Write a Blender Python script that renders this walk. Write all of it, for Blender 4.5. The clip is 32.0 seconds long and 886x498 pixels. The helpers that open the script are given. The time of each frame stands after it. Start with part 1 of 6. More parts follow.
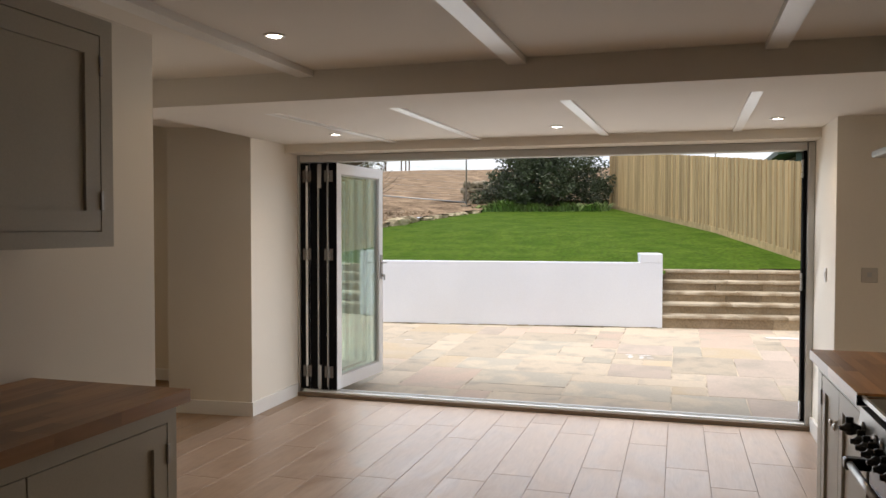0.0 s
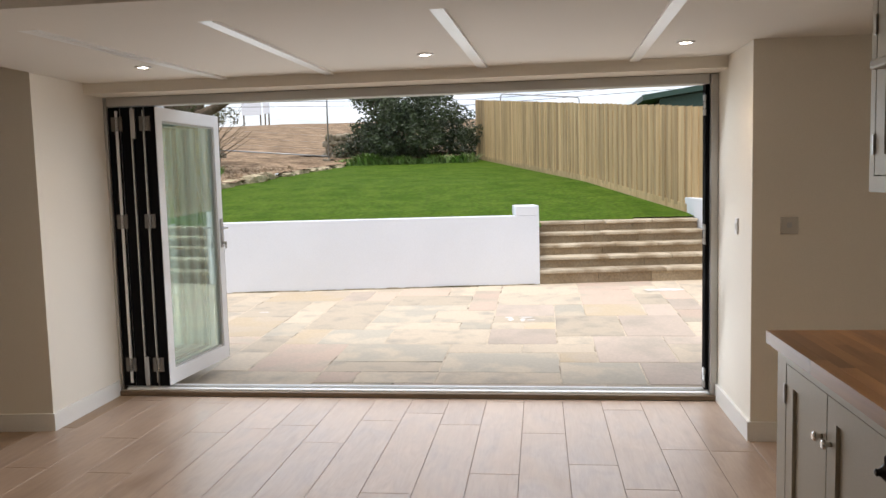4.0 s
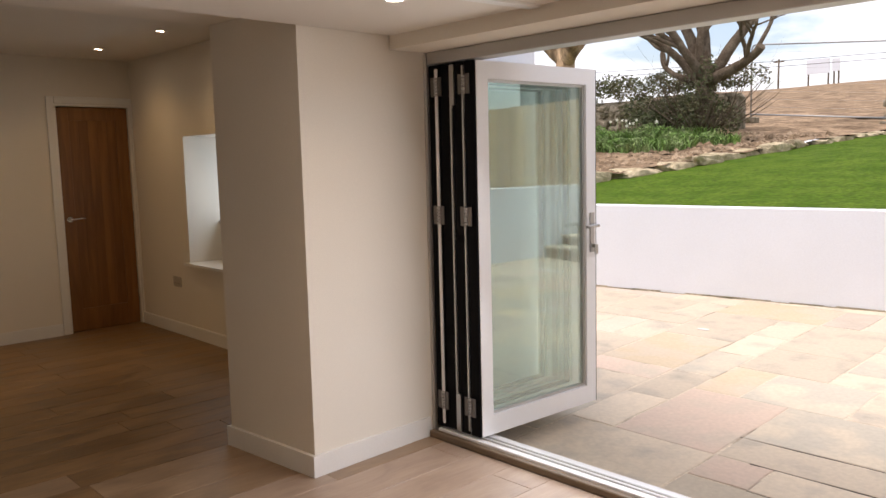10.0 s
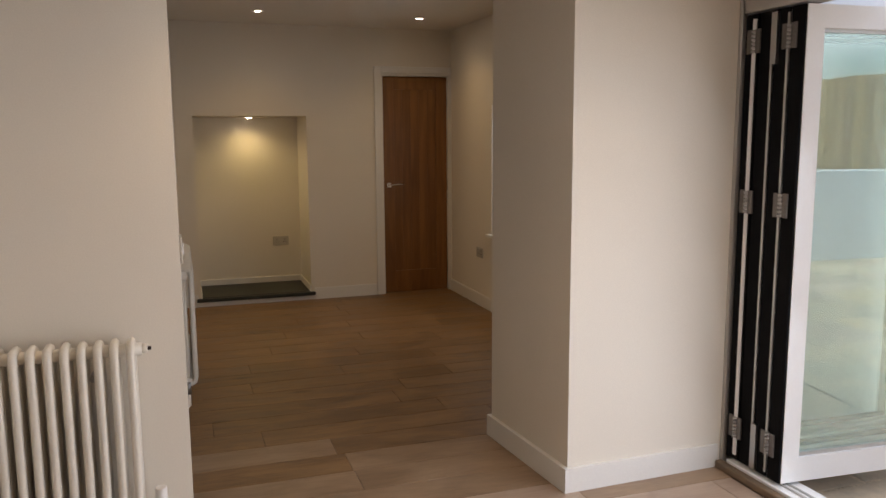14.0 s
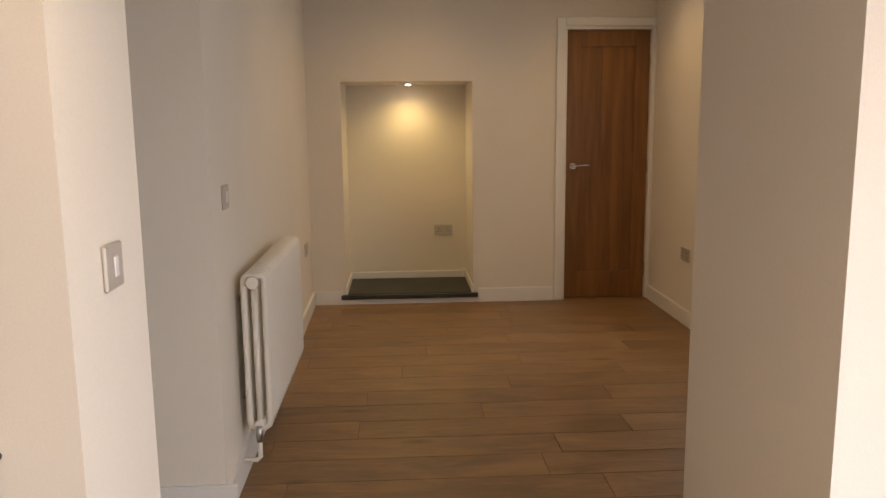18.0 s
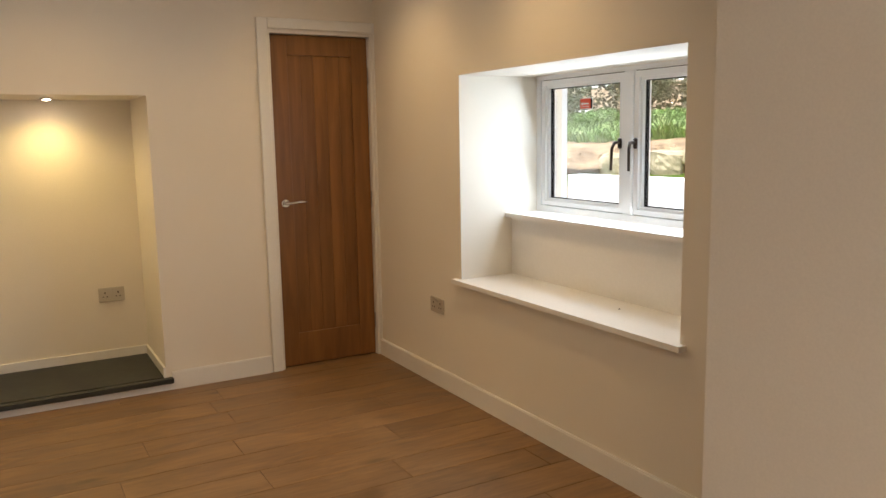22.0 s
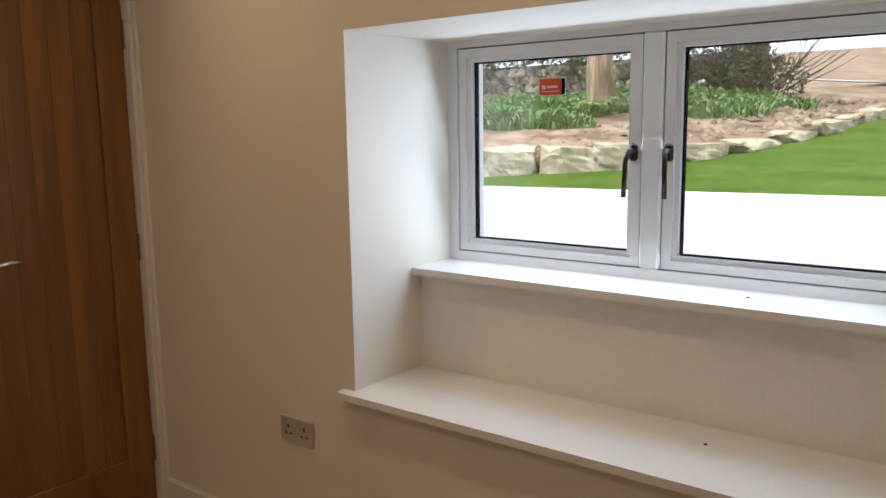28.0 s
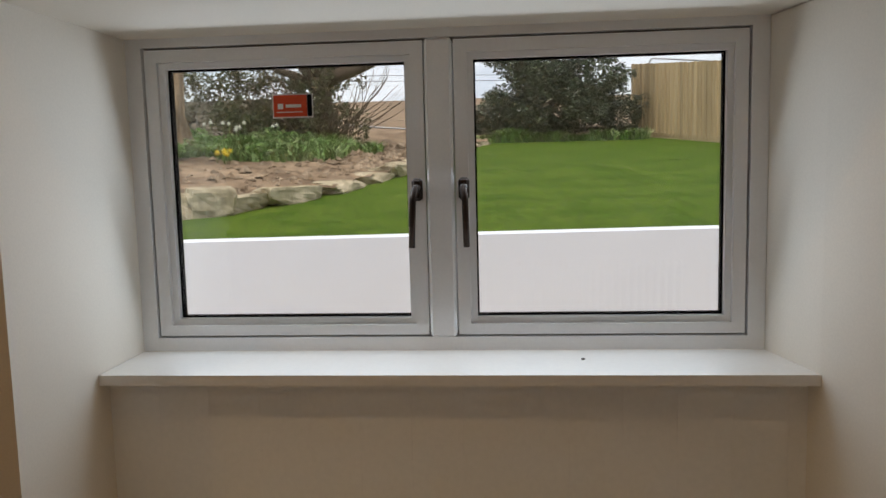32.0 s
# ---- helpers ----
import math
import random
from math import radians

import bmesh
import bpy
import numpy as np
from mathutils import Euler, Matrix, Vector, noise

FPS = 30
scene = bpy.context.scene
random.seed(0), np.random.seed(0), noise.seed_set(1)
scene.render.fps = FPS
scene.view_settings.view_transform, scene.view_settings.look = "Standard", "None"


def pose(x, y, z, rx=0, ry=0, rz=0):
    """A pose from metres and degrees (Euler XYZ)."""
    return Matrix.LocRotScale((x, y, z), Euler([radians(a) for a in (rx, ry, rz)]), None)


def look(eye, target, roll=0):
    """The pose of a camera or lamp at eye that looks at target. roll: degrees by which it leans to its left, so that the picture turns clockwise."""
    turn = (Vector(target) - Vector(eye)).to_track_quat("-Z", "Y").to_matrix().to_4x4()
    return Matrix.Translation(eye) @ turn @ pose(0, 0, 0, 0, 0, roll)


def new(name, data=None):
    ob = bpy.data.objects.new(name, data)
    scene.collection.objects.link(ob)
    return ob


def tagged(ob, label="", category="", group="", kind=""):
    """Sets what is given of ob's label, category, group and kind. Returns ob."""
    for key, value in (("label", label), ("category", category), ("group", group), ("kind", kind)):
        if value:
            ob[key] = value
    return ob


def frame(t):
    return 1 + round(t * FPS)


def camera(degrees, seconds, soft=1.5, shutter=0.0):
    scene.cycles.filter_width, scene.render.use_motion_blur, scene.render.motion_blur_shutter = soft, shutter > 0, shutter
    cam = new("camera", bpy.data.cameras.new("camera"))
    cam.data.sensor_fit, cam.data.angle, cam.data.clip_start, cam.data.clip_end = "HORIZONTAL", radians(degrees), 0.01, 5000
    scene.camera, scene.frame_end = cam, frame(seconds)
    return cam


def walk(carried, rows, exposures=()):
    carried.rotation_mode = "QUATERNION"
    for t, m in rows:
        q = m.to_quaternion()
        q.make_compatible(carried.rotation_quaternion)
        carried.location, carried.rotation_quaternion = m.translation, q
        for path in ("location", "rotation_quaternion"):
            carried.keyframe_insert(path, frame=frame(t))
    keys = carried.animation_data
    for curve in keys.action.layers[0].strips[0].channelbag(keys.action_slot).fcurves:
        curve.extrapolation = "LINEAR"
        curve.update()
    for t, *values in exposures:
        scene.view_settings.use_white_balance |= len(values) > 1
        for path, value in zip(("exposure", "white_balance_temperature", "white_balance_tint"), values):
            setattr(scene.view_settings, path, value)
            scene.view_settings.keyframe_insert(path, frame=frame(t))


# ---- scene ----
cam = camera(59.1, 32.0)
ROWS = [
    (0.0, 0.227, 0.443, 1.398, 16.73, -1.63, 0.07),
    (0.5, 0.203, 0.497, 1.402, 10.47, -2.31, 0.01),
    (1.0, 0.184, 0.503, 1.393, 8.42, -2.71, 0.21),
    (1.5, 0.159, 0.538, 1.390, 6.81, -3.24, -0.01),
    (2.0, 0.112, 0.601, 1.394, 5.35, -3.87, -0.44),
    (2.5, 0.122, 0.766, 1.378, 5.93, -4.61, -0.43),
    (3.0, 0.129, 0.950, 1.377, 7.53, -5.40, -0.20),
    (3.5, 0.050, 1.168, 1.398, 7.02, -5.13, -1.38),
    (5.5, 0.117, 2.116, 1.381, 7.41, -5.04, -1.49),
    (6.0, 0.174, 2.355, 1.390, 8.75, -4.94, -0.76),
    (6.5, 0.174, 2.596, 1.393, 8.25, -4.95, -1.44),
    (7.0, 0.207, 2.821, 1.388, 8.17, -5.24, -2.16),
    (7.5, 0.257, 3.022, 1.395, 9.47, -5.54, -1.18),
    (8.0, 0.256, 3.264, 1.384, 9.23, -5.39, -1.99),
    (8.5, 0.235, 3.477, 1.357, 14.46, -5.11, -2.21),
    (9.0, 0.281, 3.573, 1.366, 27.32, -5.77, -1.94),
    (9.5, 0.237, 3.571, 1.420, 37.91, -6.75, -0.65),
    (10.0, 0.194, 3.573, 1.451, 46.61, -6.54, -1.43),
    (10.5, 0.169, 3.528, 1.441, 53.74, -5.96, -1.56),
    (11.0, 0.151, 3.514, 1.438, 58.62, -5.87, -1.49),
    (11.5, 0.157, 3.546, 1.441, 60.27, -6.21, -1.34),
    (12.0, 0.160, 3.638, 1.434, 60.91, -7.08, -1.15),
    (12.5, 0.075, 3.753, 1.430, 60.15, -7.58, -0.71),
    (13.0, 0.024, 3.840, 1.444, 61.57, -7.62, -0.79),
    (13.5, -0.022, 3.967, 1.438, 67.07, -7.92, -0.42),
    (14.0, -0.058, 4.087, 1.441, 71.47, -8.16, -0.36),
    (14.5, -0.220, 4.176, 1.441, 72.19, -8.31, -0.69),
    (15.0, -0.333, 4.238, 1.447, 74.05, -8.56, -1.15),
    (15.5, -0.459, 4.371, 1.444, 79.02, -8.88, -0.80),
    (17.5, -1.029, 4.636, 1.331, 87.06, -8.87, -0.35),
    (18.0, -1.261, 4.622, 1.347, 86.87, -9.31, -0.57),
    (18.5, -1.462, 4.619, 1.337, 87.24, -9.91, -0.12),
    (19.0, -1.701, 4.613, 1.328, 87.82, -10.02, -0.89),
    (19.5, -1.948, 4.596, 1.361, 86.33, -9.97, -1.28),
    (20.0, -2.130, 4.566, 1.329, 85.85, -9.58, -1.00),
    (20.5, -2.316, 4.559, 1.378, 84.85, -9.74, -1.09),
    (21.0, -2.455, 4.539, 1.391, 75.66, -9.07, -1.20),
    (21.5, -2.518, 4.457, 1.405, 64.35, -8.39, -1.20),
    (22.0, -2.530, 4.436, 1.400, 60.53, -8.40, -1.05),
    (22.5, -2.568, 4.429, 1.394, 59.71, -8.62, -0.79),
    (23.0, -2.623, 4.425, 1.387, 59.56, -9.53, -0.24),
    (23.5, -2.759, 4.503, 1.365, 62.69, -10.61, -0.04),
    (24.0, -2.939, 4.563, 1.357, 65.26, -10.87, -0.77),
    (24.5, -3.182, 4.566, 1.362, 63.57, -10.84, -2.04),
    (26.5, -4.055, 4.820, 1.355, 61.88, -11.84, -1.36),
    (27.0, -4.273, 4.857, 1.363, 55.79, -10.95, -0.65),
    (27.5, -4.399, 4.861, 1.370, 45.07, -9.27, -0.89),
    (28.0, -4.423, 4.872, 1.418, 37.09, -8.86, -0.86),
    (28.5, -4.431, 4.867, 1.417, 30.03, -7.97, -0.63),
    (29.0, -4.465, 4.878, 1.416, 25.04, -7.95, -0.45),
    (29.5, -4.507, 4.915, 1.404, 24.36, -8.24, -0.29),
    (30.0, -4.610, 5.007, 1.404, 24.59, -8.24, -0.34),
    (30.5, -4.731, 5.091, 1.407, 20.35, -7.65, -0.40),
    (31.0, -4.930, 5.107, 1.408, 12.60, -6.91, -1.05),
    (31.5, -5.057, 5.169, 1.385, 9.80, -6.40, -1.30),
    (32.0, -5.128, 5.254, 1.395, 5.05, -6.19, -1.40),
]
EXPOSURE = [(0.0, 0.82, 6750, 12), (1.0, 0.63, 6600, 12), (2.0, 1.1, 6600, 11), (3.5, 0.95, 6600, 11), (6.0, 0.54, 6450, 13),
            (9.0, 0.4, 6450, 13), (10.0, 1.02, 7000, 18), (11.0, 1.43, 6950, 17), (12.0, 1.42, 6700, 16), (13.0, 1.15, 6600, 15),
            (15.5, 1.38, 6500, 16), (17.5, 1.7, 6900, 18), (18.5, 1.93, 6900, 17), (20.0, 2.2, 6850, 15), (21.0, 2.35, 6850, 15),
            (22.5, 2.2, 6800, 14), (24.5, 2.1, 6650, 15), (27.0, 1.85, 5880, 16), (28.5, 1.6, 6450, 17), (30.0, 1.35, 6750, 18),
            (31.0, 0.97, 6750, 16), (32.0, 0.72, 6900, 17)]
K_W, S_W, N_W = 4.5, 4.5, 3.1   # lamps: kitchen, snug, niche
walk(cam, [(t, pose(x, y, z, 0, 0, yaw) @ pose(0, 0, 0, 90 + pitch) @ pose(0, 0, 0, 0, 0, roll))
           for t, x, y, z, yaw, pitch, roll in ROWS], EXPOSURE)

# ---- daylight: bright broken cloud, high soft sun behind the house ----
SUN_EL, SUN_AZ = radians(74), radians(205)


def make_world():
    w = bpy.data.worlds.new("sky")
    w.use_nodes = True
    nt = w.node_tree
    nt.nodes.clear()
    out = nt.nodes.new("ShaderNodeOutputWorld")
    bg = nt.nodes.new("ShaderNodeBackground")
    sky = nt.nodes.new("ShaderNodeTexSky")
    sky.sky_type, sky.sun_disc = "NISHITA", False
    sky.sun_elevation, sky.sun_rotation = SUN_EL, SUN_AZ
    sky.air_density, sky.dust_density = 1.0, 2.5
    tc = nt.nodes.new("ShaderNodeTexCoord")
    mp = nt.nodes.new("ShaderNodeMapping")
    mp.inputs["Scale"].default_value = (1.6, 1.6, 5.0)
    n = nt.nodes.new("ShaderNodeTexNoise")
    n.inputs["Scale"].default_value = 2.3
    n.inputs["Detail"].default_value = 7
    n.inputs["Roughness"].default_value = 0.55
    ramp = nt.nodes.new("ShaderNodeValToRGB")
    ramp.color_ramp.elements[0].position, ramp.color_ramp.elements[1].position = 0.36, 0.56
    shade = nt.nodes.new("ShaderNodeValToRGB")
    shade.color_ramp.elements[0].position, shade.color_ramp.elements[1].position = 0.42, 0.70
    shade.color_ramp.elements[0].color = (6.9, 7.1, 7.5, 1)
    shade.color_ramp.elements[1].color = (3.7, 4.3, 5.1, 1)
    mix = nt.nodes.new("ShaderNodeMix")
    mix.data_type = "RGBA"
    bg.inputs["Strength"].default_value = 0.12
    L = nt.links.new
    L(tc.outputs["Generated"], mp.inputs["Vector"])
    L(mp.outputs[0], n.inputs["Vector"])
    L(n.outputs["Fac"], ramp.inputs[0])
    L(n.outputs["Fac"], shade.inputs[0])
    L(ramp.outputs[0], mix.inputs[0])
    L(sky.outputs[0], mix.inputs[6])
    L(shade.outputs[0], mix.inputs[7])
    L(mix.outputs[2], bg.inputs[0])
    L(bg.outputs[0], out.inputs[0])
    scene.world = w


make_world()
sun_data = bpy.data.lights.new("sun", "SUN")
sun_data.energy, sun_data.angle, sun_data.color = 1.3, radians(30), (1.0, 0.965, 0.92)
sun = new("sun", sun_data)
sun.matrix_basis = look((0, 0, 30), (0 + math.sin(SUN_AZ) * -10, 0 - math.cos(SUN_AZ) * 10, 30 - 10 * math.tan(SUN_EL)))


def opening_light(x0, x1, y, z0, z1, watts, color, strips, down):
    """Area lamps added in an opening of the north side to boost the sky's light, sent inwards and down in level strips.
    """
    h = (z1 - z0) / strips
    for k in range(strips):
        d = bpy.data.lights.new("opening_fill_lamp", "AREA")
        d.shape, d.size, d.size_y, d.energy, d.color = "RECTANGLE", x1 - x0, h, watts / strips, color
        o = new("opening_fill_lamp", d)
        z = z0 + h * (k + 0.5)
        o.matrix_basis = look(((x0 + x1) / 2, y, z), ((x0 + x1) / 2, y - 1, z - math.tan(radians(down))))


opening_light(-2.30, 1.04, 6.24, 0.06, 1.90, 16.5, (0.82, 0.905, 1.0), 3, 28)
opening_light(-5.92, -4.66, 6.945, 1.02, 1.66, 2.6, (0.68, 0.85, 1.0), 2, 18)


# ---- materials ----
def hexc(r, g, b):
    return (r, g, b, 1)


def material(name, base, rough=0.5, metal=0.0, var=0.08, big=1.5, fine=60.0, bump=0.05, dist=0.002, stretch=(1, 1, 1),
             second=None, mixpos=(0.4, 0.65), per_piece=0.0, coat=0.0, island=False):
    """A surface with slow stains, fine grain and relief. second: a colour that the slow noise mixes in."""
    m = bpy.data.materials.new(name)
    m.use_nodes = True
    nt = m.node_tree
    b = nt.nodes["Principled BSDF"]
    L = nt.links.new
    tc = nt.nodes.new("ShaderNodeTexCoord")
    mp = nt.nodes.new("ShaderNodeMapping")
    mp.inputs["Scale"].default_value = stretch
    L(tc.outputs["Object"], mp.inputs["Vector"])
    info = nt.nodes.new("ShaderNodeObjectInfo")
    if per_piece:
        add = nt.nodes.new("ShaderNodeVectorMath")
        add.operation = "SCALE"
        comb = nt.nodes.new("ShaderNodeCombineXYZ")
        for i in range(3):
            L(info.outputs["Random"], comb.inputs[i])
        L(comb.outputs[0], add.inputs[0])
        add.inputs["Scale"].default_value = 37.0
        L(add.outputs[0], mp.inputs["Location"])
    n1 = nt.nodes.new("ShaderNodeTexNoise")
    n1.inputs["Scale"].default_value = big
    n1.inputs["Detail"].default_value = 5
    n2 = nt.nodes.new("ShaderNodeTexNoise")
    n2.inputs["Scale"].default_value = fine
    n2.inputs["Detail"].default_value = 4
    L(mp.outputs[0], n1.inputs["Vector"])
    L(mp.outputs[0], n2.inputs["Vector"])
    col = nt.nodes.new("ShaderNodeMix")
    col.data_type = "RGBA"
    col.inputs[6].default_value = hexc(*base)
    col.inputs[7].default_value = hexc(*(second or [c * (1 - 1.5 * var) for c in base]))
    ramp = nt.nodes.new("ShaderNodeMapRange")
    ramp.inputs["From Min"].default_value, ramp.inputs["From Max"].default_value = mixpos
    L(n1.outputs["Fac"], ramp.inputs["Value"])
    L(ramp.outputs[0], col.inputs[0])
    grain = nt.nodes.new("ShaderNodeMapRange")
    grain.inputs["From Min"].default_value, grain.inputs["From Max"].default_value = 0.3, 0.7
    grain.inputs["To Min"].default_value, grain.inputs["To Max"].default_value = 1 - var, 1 + var
    L(n2.outputs["Fac"], grain.inputs["Value"])
    mul = nt.nodes.new("ShaderNodeVectorMath")
    mul.operation = "SCALE"
    L(col.outputs[2], mul.inputs[0])
    L(grain.outputs[0], mul.inputs["Scale"])
    last = mul
    if per_piece:
        pr = nt.nodes.new("ShaderNodeMapRange")
        pr.inputs["To Min"].default_value, pr.inputs["To Max"].default_value = 1 - per_piece, 1 + per_piece
        if island:
            geo = nt.nodes.new("ShaderNodeNewGeometry")
            L(geo.outputs["Random Per Island"], pr.inputs["Value"])
        else:
            L(info.outputs["Random"], pr.inputs["Value"])
        mul2 = nt.nodes.new("ShaderNodeVectorMath")
        mul2.operation = "SCALE"
        L(mul.outputs[0], mul2.inputs[0])
        L(pr.outputs[0], mul2.inputs["Scale"])
        last = mul2
    L(last.outputs[0], b.inputs["Base Color"])
    b.inputs["Roughness"].default_value = rough
    b.inputs["Metallic"].default_value = metal
    b.inputs["Coat Weight"].default_value = coat
    if rough >= 0.9:
        b.inputs["Specular IOR Level"].default_value = 0.12
    if bump:
        bp = nt.nodes.new("ShaderNodeBump")
        bp.inputs["Strength"].default_value = bump
        bp.inputs["Distance"].default_value = dist
        L(n2.outputs["Fac"], bp.inputs["Height"])
        L(bp.outputs[0], b.inputs["Normal"])
    return m


def wood(name, dark, light, along="y", rough=0.45, scale=1.0, per_piece=0.12, coat=0.0, bump=0.15):
    """Timber with grain along one axis, knots and streaks, and a shade of its own for each board."""
    m = bpy.data.materials.new(name)
    m.use_nodes = True
    nt = m.node_tree
    b = nt.nodes["Principled BSDF"]
    L = nt.links.new
    tc = nt.nodes.new("ShaderNodeTexCoord")
    info = nt.nodes.new("ShaderNodeObjectInfo")
    sc = nt.nodes.new("ShaderNodeVectorMath")
    sc.operation = "SCALE"
    comb = nt.nodes.new("ShaderNodeCombineXYZ")
    for i in range(3):
        L(info.outputs["Random"], comb.inputs[i])
    L(comb.outputs[0], sc.inputs[0])
    sc.inputs["Scale"].default_value = 53.0
    mp = nt.nodes.new("ShaderNodeMapping")
    s = [14.0 * scale] * 3
    s["xyz".index(along)] = 1.1 * scale
    mp.inputs["Scale"].default_value = s
    L(tc.outputs["Object"], mp.inputs["Vector"])
    L(sc.outputs[0], mp.inputs["Location"])
    n1 = nt.nodes.new("ShaderNodeTexNoise")
    n1.inputs["Scale"].default_value = 1.0
    n1.inputs["Detail"].default_value = 8
    n1.inputs["Roughness"].default_value = 0.62
    n1.inputs["Distortion"].default_value = 0.6
    L(mp.outputs[0], n1.inputs["Vector"])
    n2 = nt.nodes.new("ShaderNodeTexNoise")
    n2.inputs["Scale"].default_value = 0.35
    n2.inputs["Detail"].default_value = 3
    L(mp.outputs[0], n2.inputs["Vector"])
    mixn = nt.nodes.new("ShaderNodeMath")
    mixn.operation = "MULTIPLY_ADD"
    mixn.inputs[1].default_value = 0.55
    L(n1.outputs["Fac"], mixn.inputs[0])
    half = nt.nodes.new("ShaderNodeMath")
    half.operation = "MULTIPLY"
    half.inputs[1].default_value = 0.45
    L(n2.outputs["Fac"], half.inputs[0])
    L(half.outputs[0], mixn.inputs[2])
    ramp = nt.nodes.new("ShaderNodeValToRGB")
    ramp.color_ramp.elements[0].position, ramp.color_ramp.elements[1].position = 0.36, 0.62
    ramp.color_ramp.elements[0].color, ramp.color_ramp.elements[1].color = hexc(*dark), hexc(*light)
    L(mixn.outputs[0], ramp.inputs[0])
    pr = nt.nodes.new("ShaderNodeMapRange")
    pr.inputs["To Min"].default_value, pr.inputs["To Max"].default_value = 1 - per_piece, 1 + per_piece
    L(info.outputs["Random"], pr.inputs["Value"])
    mul = nt.nodes.new("ShaderNodeVectorMath")
    mul.operation = "SCALE"
    L(ramp.outputs[0], mul.inputs[0])
    L(pr.outputs[0], mul.inputs["Scale"])
    L(mul.outputs[0], b.inputs["Base Color"])
    b.inputs["Roughness"].default_value = rough
    b.inputs["Coat Weight"].default_value = coat
    bp = nt.nodes.new("ShaderNodeBump")
    bp.inputs["Strength"].default_value = bump
    bp.inputs["Distance"].default_value = 0.0015
    L(n1.outputs["Fac"], bp.inputs["Height"])
    L(bp.outputs[0], b.inputs["Normal"])
    return m


def glass_material(name, tint=(0.96, 0.985, 0.975), ior=1.45):
    m = bpy.data.materials.new(name)
    m.use_nodes = True
    nt = m.node_tree
    b = nt.nodes["Principled BSDF"]
    b.inputs["Base Color"].default_value = hexc(*tint)
    b.inputs["Roughness"].default_value = 0.0
    b.inputs["IOR"].default_value = ior
    b.inputs["Transmission Weight"].default_value = 1.0
    return m


def thin_pane(name, tint=(0.97, 0.99, 0.98), haze=0.0, gloss_min=0.02):
    """Clear pane: straight transmission with a mirror gloss that grows at grazing angles."""
    m = bpy.data.materials.new(name)
    m.use_nodes = True
    nt = m.node_tree
    out = nt.nodes["Material Output"]
    nt.nodes.remove(nt.nodes["Principled BSDF"])
    clear, gloss, mix, fres = nt.nodes.new("ShaderNodeBsdfTransparent"), nt.nodes.new("ShaderNodeBsdfGlossy"), nt.nodes.new("ShaderNodeMixShader"), nt.nodes.new("ShaderNodeLayerWeight")
    clear.inputs["Color"].default_value = hexc(*tint)
    gloss.inputs["Roughness"].default_value = 0.0
    gloss.inputs["Color"].default_value = (0.84, 1.0, 0.93, 1)
    power, ramp = nt.nodes.new("ShaderNodeMath"), nt.nodes.new("ShaderNodeMapRange")
    fres.inputs["Blend"].default_value = 0.5
    power.operation = "POWER"
    power.inputs[1].default_value = 4.0
    ramp.inputs["To Min"].default_value, ramp.inputs["To Max"].default_value = gloss_min, 0.8
    nt.links.new(fres.outputs["Facing"], power.inputs[0])
    nt.links.new(power.outputs[0], ramp.inputs["Value"])
    nt.links.new(ramp.outputs[0], mix.inputs[0])
    nt.links.new(clear.outputs[0], mix.inputs[1])
    nt.links.new(gloss.outputs[0], mix.inputs[2])
    last = mix
    # brightness of the wall behind the glass, put in as a pale mottled veil
    if haze:
        film, mottle, lay, amount = nt.nodes.new("ShaderNodeBsdfDiffuse"), nt.nodes.new("ShaderNodeTexNoise"), nt.nodes.new("ShaderNodeMixShader"), nt.nodes.new("ShaderNodeMapRange")
        film.inputs["Color"].default_value = (0.74, 0.83, 0.78, 1)
        mottle.inputs["Scale"].default_value = 4.0
        mottle.inputs["Detail"].default_value = 5
        amount.inputs["From Min"].default_value, amount.inputs["From Max"].default_value = 0.3, 0.7
        amount.inputs["To Min"].default_value, amount.inputs["To Max"].default_value = haze * 0.6, haze * 1.4
        nt.links.new(mottle.outputs["Fac"], amount.inputs["Value"])
        nt.links.new(amount.outputs[0], lay.inputs[0])
        nt.links.new(mix.outputs[0], lay.inputs[1])
        nt.links.new(film.outputs[0], lay.inputs[2])
        last = lay
    nt.links.new(last.outputs[0], out.inputs["Surface"])
    return m


def glow(name, color, strength):
    m = bpy.data.materials.new(name)
    m.use_nodes = True
    b = m.node_tree.nodes["Principled BSDF"]
    b.inputs["Base Color"].default_value = hexc(*color)
    b.inputs["Emission Color"].default_value = hexc(*color)
    b.inputs["Emission Strength"].default_value = strength
    return m


WALL = material("wall_paint", (0.78, 0.722, 0.628), 0.75, var=0.025, big=0.9, fine=220, bump=0.12, dist=0.0015)
CEIL = material("ceiling_paint", (0.76, 0.71, 0.635), 0.85, var=0.02, big=0.8, fine=200, bump=0.08, dist=0.0015)
TRIM = material("white_gloss_trim", (0.80, 0.78, 0.74), 0.32, var=0.02, big=2, fine=120, bump=0.03)
UPVC = material("white_window_frame", (0.84, 0.84, 0.84), 0.30, var=0.015, big=3, fine=150, bump=0.02)
SILL = material("white_painted_sill", (0.80, 0.78, 0.74), 0.30, var=0.02, big=2, fine=90, bump=0.03)
CABINET = material("sage_taupe_cabinet_paint", (0.46, 0.42, 0.335), 0.42, var=0.03, big=2, fine=140, bump=0.03)
OAK = wood("oak_worktop", (0.20, 0.09, 0.035), (0.42, 0.22, 0.10), "y", 0.33, 1.4, 0.30)
OAKDOOR = wood("oak_veneer_door", (0.155, 0.064, 0.017), (0.255, 0.112, 0.032), "z", 0.42, 1.6, 0.05)


